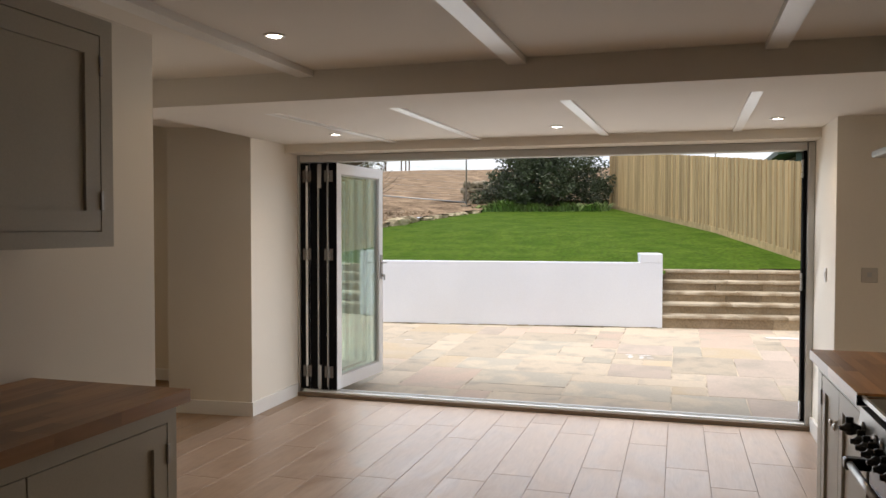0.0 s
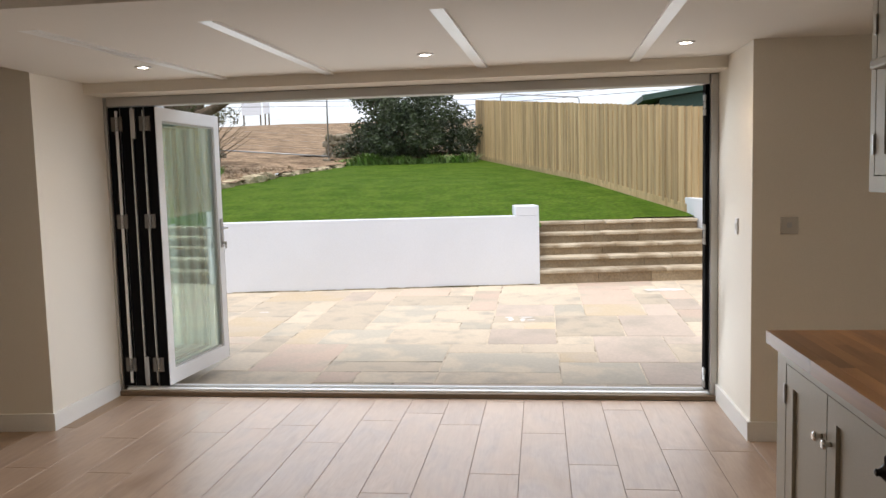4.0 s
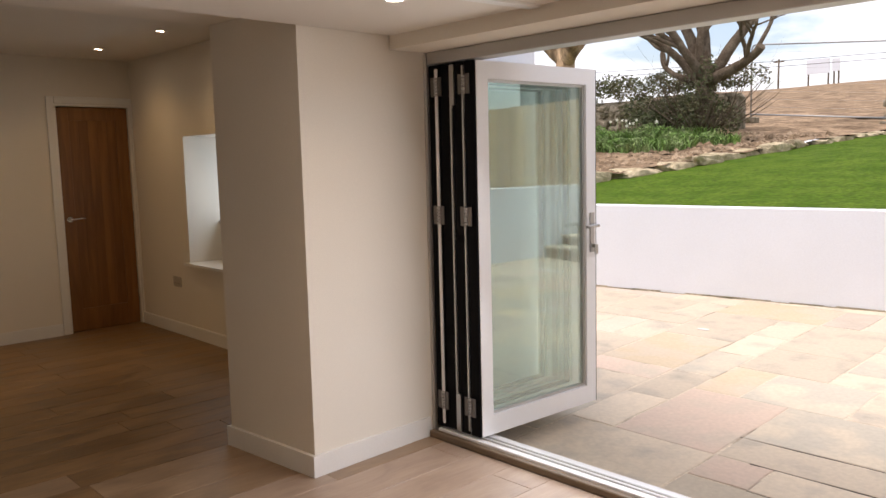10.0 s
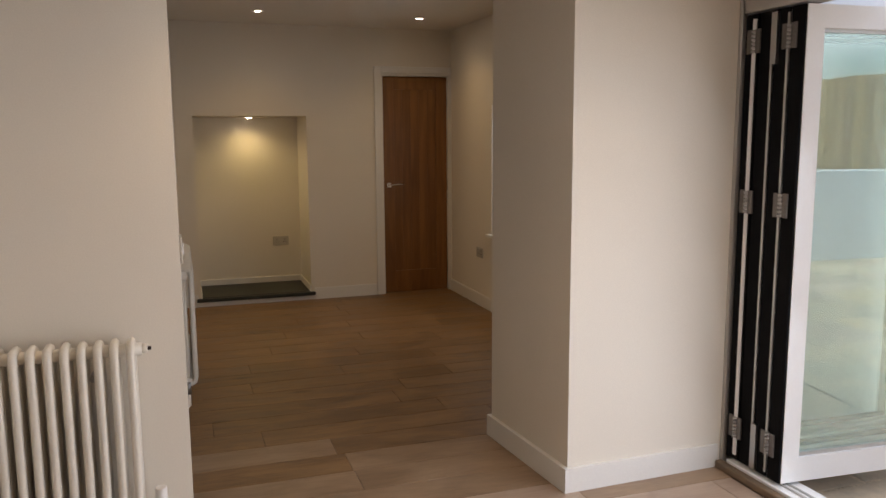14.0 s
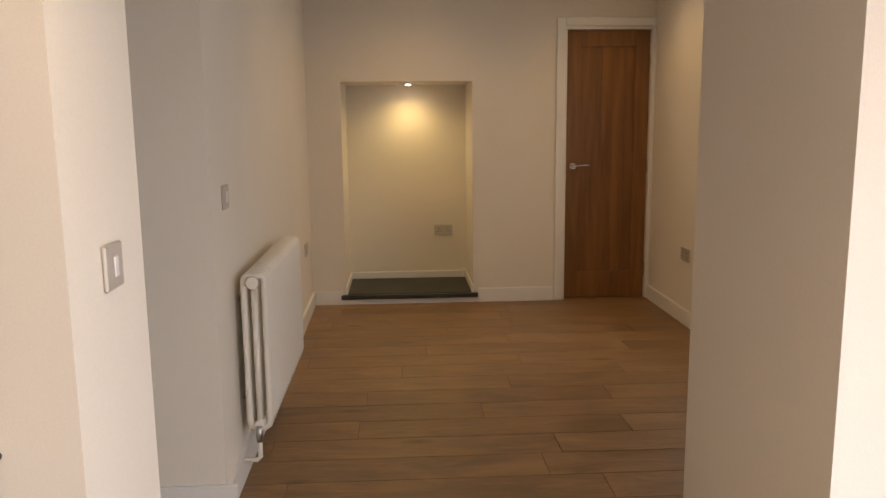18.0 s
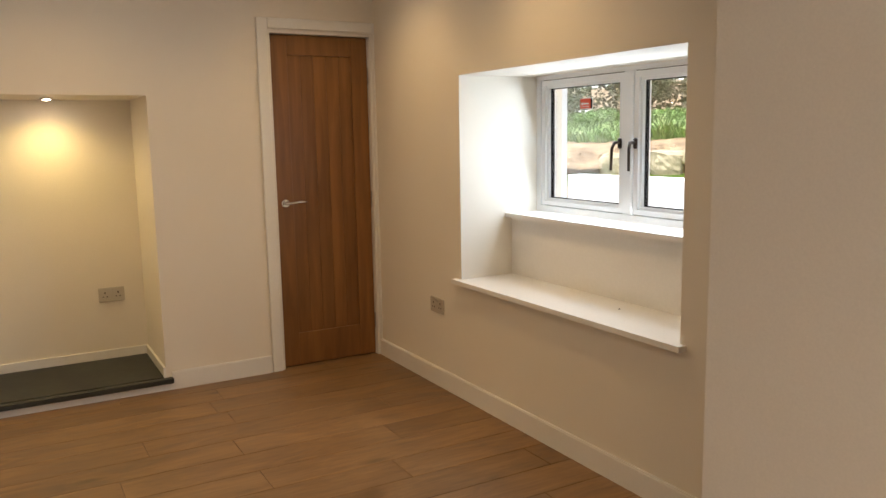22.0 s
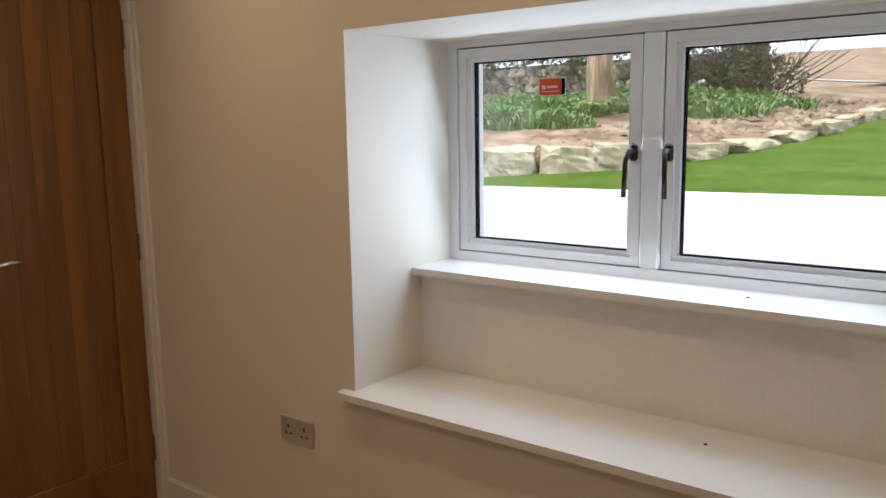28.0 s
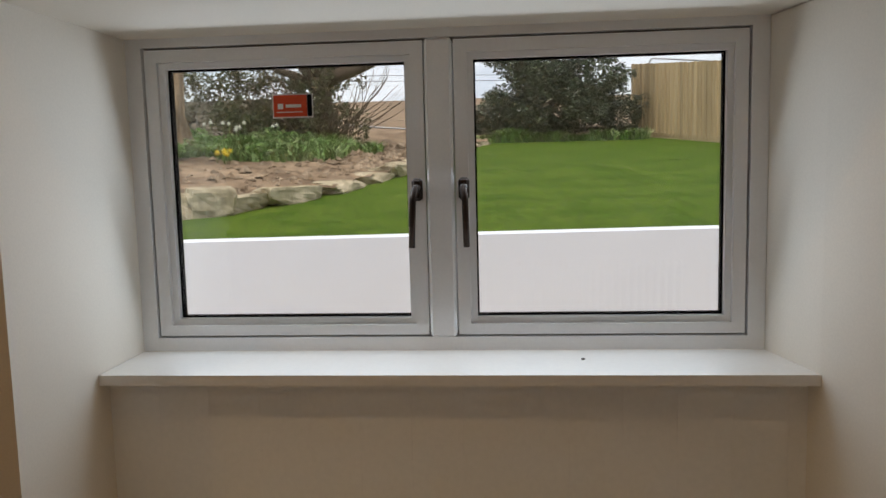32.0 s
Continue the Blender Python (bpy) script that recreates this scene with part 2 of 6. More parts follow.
def floor_tile(name, dark, mid, light, rough, per_piece, knot):
    """Printed plank tile: long cloudy figure, fine streaks, scattered knots, a shade of its own for each plank."""
    m = bpy.data.materials.new(name)
    m.use_nodes = True
    nt = m.node_tree
    b = nt.nodes["Principled BSDF"]
    L = nt.links.new
    tc, info, comb, sc = (nt.nodes.new("ShaderNode" + k) for k in ("TexCoord", "ObjectInfo", "CombineXYZ", "VectorMath"))
    sc.operation = "SCALE"
    sc.inputs["Scale"].default_value = 61.0
    for i in range(3):
        L(info.outputs["Random"], comb.inputs[i])
    L(comb.outputs[0], sc.inputs[0])

    def cloud(scale, detail, rough_n, distortion=0.0):
        mp, n = nt.nodes.new("ShaderNodeMapping"), nt.nodes.new("ShaderNodeTexNoise")
        mp.inputs["Scale"].default_value = scale
        L(tc.outputs["Object"], mp.inputs["Vector"])
        L(sc.outputs[0], mp.inputs["Location"])
        n.inputs["Scale"].default_value, n.inputs["Detail"].default_value, n.inputs["Roughness"].default_value = 1.0, detail, rough_n
        n.inputs["Distortion"].default_value = distortion
        L(mp.outputs[0], n.inputs["Vector"])
        return n.outputs["Fac"]

    def mixed(kind, x, y):
        n = nt.nodes.new("ShaderNodeMath")
        n.operation = kind
        for i, v in enumerate((x, y)):
            if isinstance(v, float):
                n.inputs[i].default_value = v
            else:
                L(v, n.inputs[i])
        return n.outputs[0]

    blotch, streak, grain = cloud((5.0, 2.4, 1.0), 4, 0.6, 1.2), cloud((17.0, 2.8, 1.0), 6, 0.68, 1.0), cloud((150.0, 6.0, 1.0), 3, 0.6)
    figure = mixed("ADD", mixed("ADD", mixed("MULTIPLY", blotch, 0.52), mixed("MULTIPLY", streak, 0.33)), mixed("MULTIPLY", grain, 0.15))
    ramp = nt.nodes.new("ShaderNodeValToRGB")
    ramp.color_ramp.elements[0].position, ramp.color_ramp.elements[1].position = 0.37, 0.63
    ramp.color_ramp.elements[0].color, ramp.color_ramp.elements[1].color = hexc(*dark), hexc(*light)
    e = ramp.color_ramp.elements.new(0.49)
    e.color = hexc(*mid)
    L(figure, ramp.inputs[0])
    mp, vor, ring = nt.nodes.new("ShaderNodeMapping"), nt.nodes.new("ShaderNodeTexVoronoi"), nt.nodes.new("ShaderNodeMapRange")
    mp.inputs["Scale"].default_value = (4.2, 1.5, 1.0)
    L(tc.outputs["Object"], mp.inputs["Vector"])
    L(sc.outputs[0], mp.inputs["Location"])
    L(mp.outputs[0], vor.inputs["Vector"])
    vor.inputs["Scale"].default_value = 1.0
    ring.inputs["From Min"].default_value, ring.inputs["From Max"].default_value = 0.02, 0.13
    ring.inputs["To Min"].default_value, ring.inputs["To Max"].default_value = 1 - knot, 1.0
    L(vor.outputs["Distance"], ring.inputs["Value"])
    pr = nt.nodes.new("ShaderNodeMapRange")
    pr.inputs["To Min"].default_value, pr.inputs["To Max"].default_value = 1 - per_piece, 1 + per_piece
    L(info.outputs["Random"], pr.inputs["Value"])
    mul = nt.nodes.new("ShaderNodeVectorMath")
    mul.operation = "SCALE"
    L(ramp.outputs[0], mul.inputs[0])
    L(mixed("MULTIPLY", ring.outputs[0], pr.outputs[0]), mul.inputs["Scale"])
    L(mul.outputs[0], b.inputs["Base Color"])
    gloss = nt.nodes.new("ShaderNodeMapRange")
    gloss.inputs["From Min"].default_value, gloss.inputs["From Max"].default_value = 0.35, 0.65
    gloss.inputs["To Min"].default_value, gloss.inputs["To Max"].default_value = rough - 0.06, rough + 0.10
    L(blotch, gloss.inputs["Value"])
    L(gloss.outputs[0], b.inputs["Roughness"])
    bp = nt.nodes.new("ShaderNodeBump")
    bp.inputs["Strength"].default_value, bp.inputs["Distance"].default_value = 0.25, 0.0012
    L(streak, bp.inputs["Height"])
    L(bp.outputs[0], b.inputs["Normal"])
    return m


# one tile in three copies, with the daylight's fall-off put into the colour
FLOOR_DAYLIT = floor_tile("wood_effect_floor_daylit", (0.335, 0.235, 0.17), (0.405, 0.295, 0.22), (0.475, 0.36, 0.275), 0.36, 0.05, 0.12)
FLOOR_DIM = floor_tile("wood_effect_floor_dim", (0.14, 0.077, 0.033), (0.215, 0.122, 0.054), (0.305, 0.180, 0.085), 0.42, 0.13, 0.45)
FLOOR_HALF_LIT = floor_tile("wood_effect_floor_half_lit", (0.225, 0.145, 0.088), (0.30, 0.20, 0.125), (0.385, 0.265, 0.17), 0.38, 0.08, 0.3)
GROUT = material("floor_grout", (0.15, 0.10, 0.07), 0.8, var=0.1, fine=200)
GROUT_K = material("pale_floor_grout", (0.27, 0.20, 0.155), 0.8, var=0.1, fine=200)
SANDSTONE = material("sandstone_flag", (0.58, 0.49, 0.375), 0.72, var=0.06, big=3.4, fine=40, bump=0.2, dist=0.006,
                     second=(0.40, 0.355, 0.29), mixpos=(0.50, 0.72), per_piece=0.14)
SANDSTONE_PINK = material("pink_sandstone_flag", (0.59, 0.46, 0.365), 0.72, var=0.06, big=2.2, fine=40, bump=0.2, dist=0.006,
                          second=(0.50, 0.43, 0.34), mixpos=(0.46, 0.66), per_piece=0.12)
SANDSTONE_GREY = material("grey_sandstone_flag", (0.475, 0.43, 0.35), 0.74, var=0.06, big=2.4, fine=40, bump=0.2, dist=0.006,
                          second=(0.58, 0.50, 0.385), mixpos=(0.47, 0.6), per_piece=0.12)
SANDSTONE_BROWN = material("mauve_brown_sandstone_flag", (0.55, 0.455, 0.375), 0.74, var=0.06, big=2.2, fine=40, bump=0.2, dist=0.006,
                           second=(0.45, 0.385, 0.315), mixpos=(0.48, 0.68), per_piece=0.10)
SANDSTONE_TAN = material("tan_sandstone_flag", (0.60, 0.485, 0.335), 0.74, var=0.06, big=3.0, fine=40, bump=0.2, dist=0.006,
                         second=(0.60, 0.50, 0.38), mixpos=(0.45, 0.6), per_piece=0.10)
MORTAR = material("pale_patio_mortar", (0.64, 0.55, 0.43), 0.9, var=0.2, big=3, fine=90, bump=0.3, second=(0.30, 0.25, 0.19), mixpos=(0.52, 0.66))
RENDER = material("white_masonry_paint", (0.77, 0.795, 0.84), 0.8, var=0.02, big=1.2, fine=70, bump=0.14, dist=0.004)
STEPSTONE = material("sandstone_step", (0.56, 0.48, 0.36), 0.75, var=0.10, big=3, fine=60, bump=0.3, dist=0.005,
                     second=(0.27, 0.20, 0.12), per_piece=0.10)
RISER = material("brown_riser_stone", (0.29, 0.215, 0.13), 0.85, var=0.18, big=3, fine=40, bump=0.4, dist=0.006,
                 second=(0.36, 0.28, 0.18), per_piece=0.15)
FENCE = wood("new_timber_fence", (0.39, 0.265, 0.13), (0.60, 0.45, 0.25), "z", 0.75, 1.2, 0.22)
LAWN = material("mown_turf", (0.046, 0.094, 0.005), 1.0, var=0.34, big=2.2, fine=16, bump=0.8, dist=0.03, second=(0.078, 0.128, 0.012), mixpos=(0.34, 0.66))
GRASS = material("grass_blades", (0.058, 0.110, 0.008), 0.9, var=0.2, big=1, fine=20, bump=0, second=(0.078, 0.126, 0.013), per_piece=0.14, island=True)
SOIL = material("bare_soil", (0.165, 0.112, 0.070), 0.95, var=0.38, big=1.7, fine=9, bump=0.8, dist=0.045, second=(0.33, 0.235, 0.15), mixpos=(0.38, 0.62))
ROCK = material("pale_boulder", (0.50, 0.42, 0.29), 0.9, var=0.22, big=3.2, fine=13, bump=0.6, dist=0.03, second=(0.33, 0.275, 0.175), per_piece=0.15)
BARK = material("tree_bark", (0.115, 0.085, 0.060), 0.95, var=0.3, big=5, fine=45, bump=0.8, dist=0.02, second=(0.19, 0.15, 0.11))
LEAF = material("dark_evergreen_leaf", (0.034, 0.052, 0.020), 0.38, var=0.2, big=2, fine=30, bump=0, second=(0.075, 0.095, 0.045), per_piece=0.5, island=True)
IVY = material("ivy_hedge_leaf", (0.075, 0.092, 0.030), 0.6, var=0.2, big=2, fine=30, bump=0, second=(0.125, 0.105, 0.05), per_piece=0.4, island=True)
WEED = material("fresh_weed_leaf", (0.145, 0.265, 0.055), 0.7, var=0.2, big=2, fine=30, bump=0, second=(0.20, 0.255, 0.10), per_piece=0.45, island=True)
BLACK = material("black_gasket", (0.006, 0.006, 0.007), 0.9, var=0.1, fine=80, bump=0.05)
STEEL = material("brushed_steel", (0.46, 0.45, 0.44), 0.32, 1.0, var=0.05, fine=300, bump=0.03)
CHROME = material("polished_chrome", (0.80, 0.79, 0.77), 0.10, 1.0, var=0.02, bump=0)
ALU = material("grey_aluminium_frame", (0.50, 0.49, 0.47), 0.35, 0.6, var=0.03, fine=200, bump=0.02)
HANDLE = material("dark_bronze_handle", (0.05, 0.035, 0.028), 0.35, 0.8, var=0.1, fine=100, bump=0.03)
SLATE = material("dark_slate_hearth", (0.020, 0.021, 0.019), 0.52, var=0.2, big=4, fine=40, bump=0.2, dist=0.003, second=(0.032, 0.036, 0.030))
RADIATOR = material("cream_radiator_enamel", (0.78, 0.73, 0.64), 0.30, var=0.02, fine=100, bump=0.02)
PLATE = material("brushed_socket_plate", (0.52, 0.48, 0.42), 0.42, 0.2, var=0.04, fine=300, bump=0.02)
WHITE_PLATE = material("white_plastic_plate", (0.74, 0.72, 0.70), 0.35, var=0.02, bump=0.01)
COOKER_BLACK = material("black_enamel", (0.012, 0.012, 0.013), 0.18, var=0.1, fine=60, bump=0.01)
HOBGLASS = material("black_ceramic_glass", (0.010, 0.010, 0.011), 0.04, var=0.05, bump=0)
METALSHED = material("green_metal_cladding", (0.035, 0.075, 0.055), 0.5, 0.2, var=0.08, big=0.6, fine=20, bump=0.05)
GALV = material("galvanised_fence_tube", (0.42, 0.43, 0.44), 0.45, 0.8, var=0.1, fine=60, bump=0.05)
STONEWALL = material("dry_stone", (0.33, 0.285, 0.215), 0.95, var=0.25, big=4, fine=30, bump=0.7, dist=0.02, second=(0.11, 0.10, 0.06), per_piece=0.3)
THRESH = material("brown_timber_threshold", (0.17, 0.115, 0.07), 0.5, var=0.15, big=4, fine=60, bump=0.1, stretch=(0.3, 4, 4))
PANE = glass_material("window_glass")
PANE_F = thin_pane("hazed_door_pane", (0.925, 0.99, 0.96), 0.14, 0.26)
PANE_T = thin_pane("clear_door_pane", (0.965, 0.993, 0.980))
HINGE = material("grey_brown_hinge_metal", (0.20, 0.18, 0.165), 0.45, 0.7, var=0.15, fine=120, bump=0.05)
LINING = material("dark_brown_hood_lining", (0.045, 0.034, 0.026), 0.6, var=0.1, big=3, fine=60, bump=0.05)
DARKSTEEL = material("steel_control_panel", (0.30, 0.29, 0.275), 0.38, 0.75, var=0.06, fine=200, bump=0.03)


# ---- mesh helpers ----
def bm_box(bm, x0, x1, y0, y1, z0, z1):
    vs = [bm.verts.new((x, y, z)) for x in (x0, x1) for y in (y0, y1) for z in (z0, z1)]
    for f in ((0, 1, 3, 2), (4, 6, 7, 5), (0, 4, 5, 1), (2, 3, 7, 6), (0, 2, 6, 4), (1, 5, 7, 3)):
        bm.faces.new([vs[i] for i in f])
    return vs


def box(x0, x1, y0, y1, z0, z1, bevel=0.0, seg=1):
    bm = bmesh.new()
    bm_box(bm, min(x0, x1), max(x0, x1), min(y0, y1), max(y0, y1), min(z0, z1), max(z0, z1))
    if bevel:
        bmesh.ops.bevel(bm, geom=list(bm.edges), offset=bevel, segments=seg, profile=0.5, affect="EDGES")
    return bm


def boxes(*specs):
    bm = bmesh.new()
    for s in specs:
        bm_box(bm, *s)
    return bm


def prism(points, z0, z1):
    """An upright prism on a plan outline, given counter-clockwise."""
    bm = bmesh.new()
    lo = [bm.verts.new((x, y, z0)) for x, y in points]
    hi = [bm.verts.new((x, y, z1)) for x, y in points]
    n = len(points)
    bm.faces.new(lo[::-1])
    bm.faces.new(hi)
    for i in range(n):
        bm.faces.new((lo[i], lo[(i + 1) % n], hi[(i + 1) % n], hi[i]))
    return bm


def tube(points, r, sides=8, r1=None, cap=True, bm=None):
    """A round rod through points, tapering from r to r1."""
    bm = bm or bmesh.new()
    pts = [Vector(p) for p in points]
    rings = []
    side = None
    for i, p in enumerate(pts):
        d = (pts[min(i + 1, len(pts) - 1)] - pts[max(i - 1, 0)]).normalized()
        if side is None:
            side = d.orthogonal().normalized()
        side = (side - d * side.dot(d)).normalized()
        up = d.cross(side)
        k = r if r1 is None else r + (r1 - r) * i / (len(pts) - 1)
        rings.append([bm.verts.new(p + (side * math.cos(a) + up * math.sin(a)) * k)
                      for a in [2 * math.pi * j / sides for j in range(sides)]])
    for a, b in zip(rings, rings[1:]):
        for j in range(sides):
            f = bm.faces.new((a[j], a[(j + 1) % sides], b[(j + 1) % sides], b[j]))
            f.smooth = True
    if cap:
        bm.faces.new(rings[0][::-1])
        bm.faces.new(rings[-1])
    return bm


def lathe(profile, centre, axis="z", sides=20):
    """A turned shape: profile of (radius, height) along an axis from a centre."""
    bm = bmesh.new()
    m = {"z": Matrix.Identity(3), "x": Matrix(((0, 0, 1), (1, 0, 0), (0, 1, 0))), "y": Matrix(((1, 0, 0), (0, 0, 1), (0, -1, 0)))}[axis]
    rings = [[bm.verts.new(Vector(centre) + m @ Vector((r * math.cos(a), r * math.sin(a), h)))
              for a in [2 * math.pi * j / sides for j in range(sides)]] for r, h in profile]
    for a, b in zip(rings, rings[1:]):
        for j in range(sides):
            f = bm.faces.new((a[j], a[(j + 1) % sides], b[(j + 1) % sides], b[j]))
            f.smooth = True
    bm.faces.new(rings[0][::-1])
    bm.faces.new(rings[-1])
    bmesh.ops.recalc_face_normals(bm, faces=list(bm.faces))
    return bm


def mesh_of(name, bm, mat):
    me = bpy.data.meshes.new(name)
    bm.normal_update()
    bm.to_mesh(me)
    bm.free()
    me.materials.append(mat)
    return me


def solid(name, bm, mat, label="", category="", group="", kind=""):
    """A top-level object of one mesh."""
    return tagged(new(name, mesh_of(name, bm, mat)), label, category, group, kind)


def struct(name, bm, mat, label="", category=""):
    return solid(name, bm, mat, label, category, "", "structure")


def thing(name, x, y, z, label, category, group=""):
    """A top-level thing: an Empty at its base, on which its parts hang."""
    ob = new(name)
    ob.location = (x, y, z)
    ob.empty_display_size = 0.1
    bpy.context.view_layer.update()
    return tagged(ob, label, category, group)


def base_of(ob):
    m = Vector((0, 0, 0))
    while ob:
        m += ob.location
        ob = ob.parent
    return m


def part(name, bm, mat, parent, label=""):
    """One mesh of a thing, its bmesh given in world metres."""
    o = base_of(parent)
    bmesh.ops.translate(bm, verts=list(bm.verts), vec=-o)
    ob = new(name, mesh_of(name, bm, mat))
    ob.parent = parent
    return tagged(ob, label)


def piece(name, me, parent, at, rz=0.0, scale=None):
    """One of many alike pieces that share a mesh."""
    ob = new(name, me)
    ob.parent = parent
    ob.location = Vector(at) - base_of(parent)
    ob.rotation_euler[2] = rz
    if scale:
        ob.scale = scale
    return ob


# ---- the shell of the house ----
def welded(*specs):
    bm = boxes(*specs)
    bmesh.ops.remove_doubles(bm, verts=list(bm.verts), dist=0.0001)
    return bm



H_EXT, H_KIT, H_ROOM = 2.05, 2.165, 2.40      # ceilings: extension, kitchen, snug room
KX0, KX1 = -2.55, 1.36                       # kitchen side walls
DOOR_Y = 6.28                                # plane of the folding door
RX0, RX1, RY0, RY1 = -7.0, -3.86, 3.98, 6.5  # snug room

struct("floor_base", boxes((-7.6, 3.4, -3.4, 6.40, -0.25, -0.012)), GROUT, "dark grout bed under the floor tiles", "floor")
# kitchen walls
struct("wall_kitchen_west", boxes((-2.93, -2.55, -0.02, 4.075, 0, 2.4)), WALL,
       "cream painted plaster wall", "wall")
struct("wall_kitchen_recess", boxes((-2.55, -1.80, -0.02, 3.13, 0, 2.4)), WALL, "cream painted wall behind the cupboards", "wall")
struct("wall_kitchen_west_back", boxes((-2.93, -1.80, -3.2, -0.02, 0, 2.4)), WALL, "cream painted wall behind the cupboards", "wall")
struct("wall_kitchen_south", boxes((-2.98, 2.2, -3.4, -3.2, 0, 2.4)), WALL, "cream painted back wall of the kitchen", "wall")
struct("wall_kitchen_east", boxes((1.36, 1.70, -3.2, 4.40, 0, 2.4)), WALL, "cream painted wall behind the range cooker", "wall")
struct("wall_recess_east", boxes((2.20, 2.40, 4.40, 5.53, 0, 2.4)), WALL, "cream painted wall of a shallow recess", "wall")
struct("wall_recess_south", boxes((1.70, 2.40, 4.20, 4.40, 0, 2.4)), WALL, "cream painted return wall", "wall")
struct("pier_east", boxes((1.12, 2.40, 5.53, 6.60, 0, 2.4)), WALL, "cream painted pier beside the folding door", "wall")
struct("pier_west", prism([(-3.44, 5.465), (-2.77, 5.525), (-2.79, 6.60), (-3.44, 6.60)], 0, 2.6), WALL,
       "cream painted pier beside the folding door", "wall")
struct("lintel_passage", boxes((-3.44, -2.772, 4.075, 5.60, 2.132, 2.6)), WALL, "plastered lintel over the wide passage", "wall")
struct("wall_above_folding_door", boxes((-2.79, 1.12, 6.06, 6.60, 1.985, 2.4)), WALL, "plastered boxing above the folding door", "wall")
# ceilings
struct("ceiling_extension", boxes((-2.77, 2.3, 4.325, 6.06, H_EXT, 2.4)), CEIL, "off-white plaster ceiling", "ceiling")
struct("ceiling_kitchen", boxes((-2.9, 1.8, -3.3, 3.964, H_KIT, 2.5)), CEIL, "off-white plaster ceiling", "ceiling")
struct("ceiling_beam", boxes((-2.77, 1.36, 3.965, 4.325, 2.022, 2.4)), CEIL, "plastered boxed beam across the ceiling", "beam")
struct("ceiling_snug", boxes((-7.6, -3.46, 3.0, 6.6, H_ROOM, 2.7)), CEIL, "off-white plaster ceiling", "ceiling")
struct("ceiling_lobby", boxes((-3.86, -2.93, 1.8, 4.07, 2.3, 2.7)), CEIL, "off-white plaster ceiling", "ceiling")
# snug room walls
struct("wall_snug_south", prism([(-7.0, 3.70), (-3.86, 3.70), (-3.86, 4.000), (-7.0, 3.965)], 0, 2.6), WALL, "cream painted plaster wall", "wall")
struct("wall_lobby_west", boxes((-4.0, -3.86, 1.8, 3.70, 0, 2.6)), WALL, "cream painted plaster wall", "wall")
struct("wall_lobby_south", boxes((-3.86, -2.93, 1.6, 1.8, 0, 2.6)), WALL, "cream painted plaster wall", "wall")
NY0, NY1, NZ1, NX = 4.21, 5.16, 1.63, -7.59
DY0, DY1, DZ = 5.855, 6.467, 1.985
struct("wall_snug_west", welded((-7.6, -7.0, 3.70, NY0, 0, 2.6), (-7.6, -7.0, NY0, NY1, NZ1, 2.6), (-7.7, NX, NY0, NY1, -0.2, NZ1),
                               (NX, -7.0, NY0, NY1, -0.2, 0.042), (-7.6, -7.0, NY1, DY0 - 0.03, 0, 2.6), (-7.6, -7.0, DY0 - 0.03, DY1 + 0.03, DZ + 0.03, 2.6),
                               (-7.6, -7.12, DY0 - 0.03, DY1 + 0.03, 0, DZ + 0.03), (-7.6, -7.0, DY1 + 0.03, RY1, 0, 2.6)), WALL,
       "cream painted plaster wall with a lit niche", "wall")
# window wall of the snug, deep reveal
WX0, WX1, WZ0, WZ1, WY = -5.99, -4.475, 0.62, 1.69, 6.98
struct("wall_snug_north", welded((-7.6, WX0, RY1, 7.16, 0, 2.6), (WX1, -3.44, RY1, 7.16, 0, 2.6), (WX0, WX1, RY1, 7.16, 0, WZ0),
                                (WX0, WX1, RY1, 7.16, WZ1, 2.6), (WX0, WX1, 6.831, 7.16, WZ0, 0.953)), WALL,
       "cream painted wall with a deep window reveal", "wall")
struct("house_wall_outside", boxes((-9.5, WX0 - 0.004, 7.16, 7.20, -0.2, 3.1), (WX1 + 0.004, -2.82, 7.16, 7.20, -0.2, 3.1),
                                   (WX0 - 0.004, WX1 + 0.004, 7.16, 7.20, -0.2, 0.93), (WX0 - 0.004, WX1 + 0.004, 7.16, 7.20, 1.72, 3.1),
                                   (-2.86, -2.82, 6.61, 7.16, -0.2, 3.1), (-2.82, 3.5, 6.60, 6.64, 2.0, 3.1), (1.13, 3.5, 6.60, 6.64, -0.2, 2.0)),
       RENDER, "white rendered outside wall of the house", "wall")
struct("roof_slab", boxes((-9.5, -2.80, -3.6, 7.26, 3.1, 3.2), (-2.799, 3.6, -3.6, 6.70, 3.1, 3.2)), RENDER, "roof over the house", "roof")
struct("outside_closing_walls", boxes((2.4, 2.6, -3.4, 6.6, -0.2, 3.1), (-9.5, 3.5, -3.8, -3.42, -0.2, 3.1), (-9.5, -7.62, -3.8, 7.16, -0.2, 3.1)),
       RENDER, "plain outside walls that close the house", "wall")

# skirting boards
def skirting(name, runs):
    bm = bmesh.new()
    for x0, x1, y0, y1 in runs:
        bm_box(bm, x0, x1, y0, y1, 0.0, 0.098)
        if x1 - x0 > y1 - y0:
            bm_box(bm, x0, x1, y0 + 0.004, y1 - 0.004, 0.098, 0.104)
        else:
            bm_box(bm, x0 + 0.004, x1 - 0.004, y0, y1, 0.098, 0.104)
    struct(name, bm, TRIM, "white painted skirting board", "skirting")


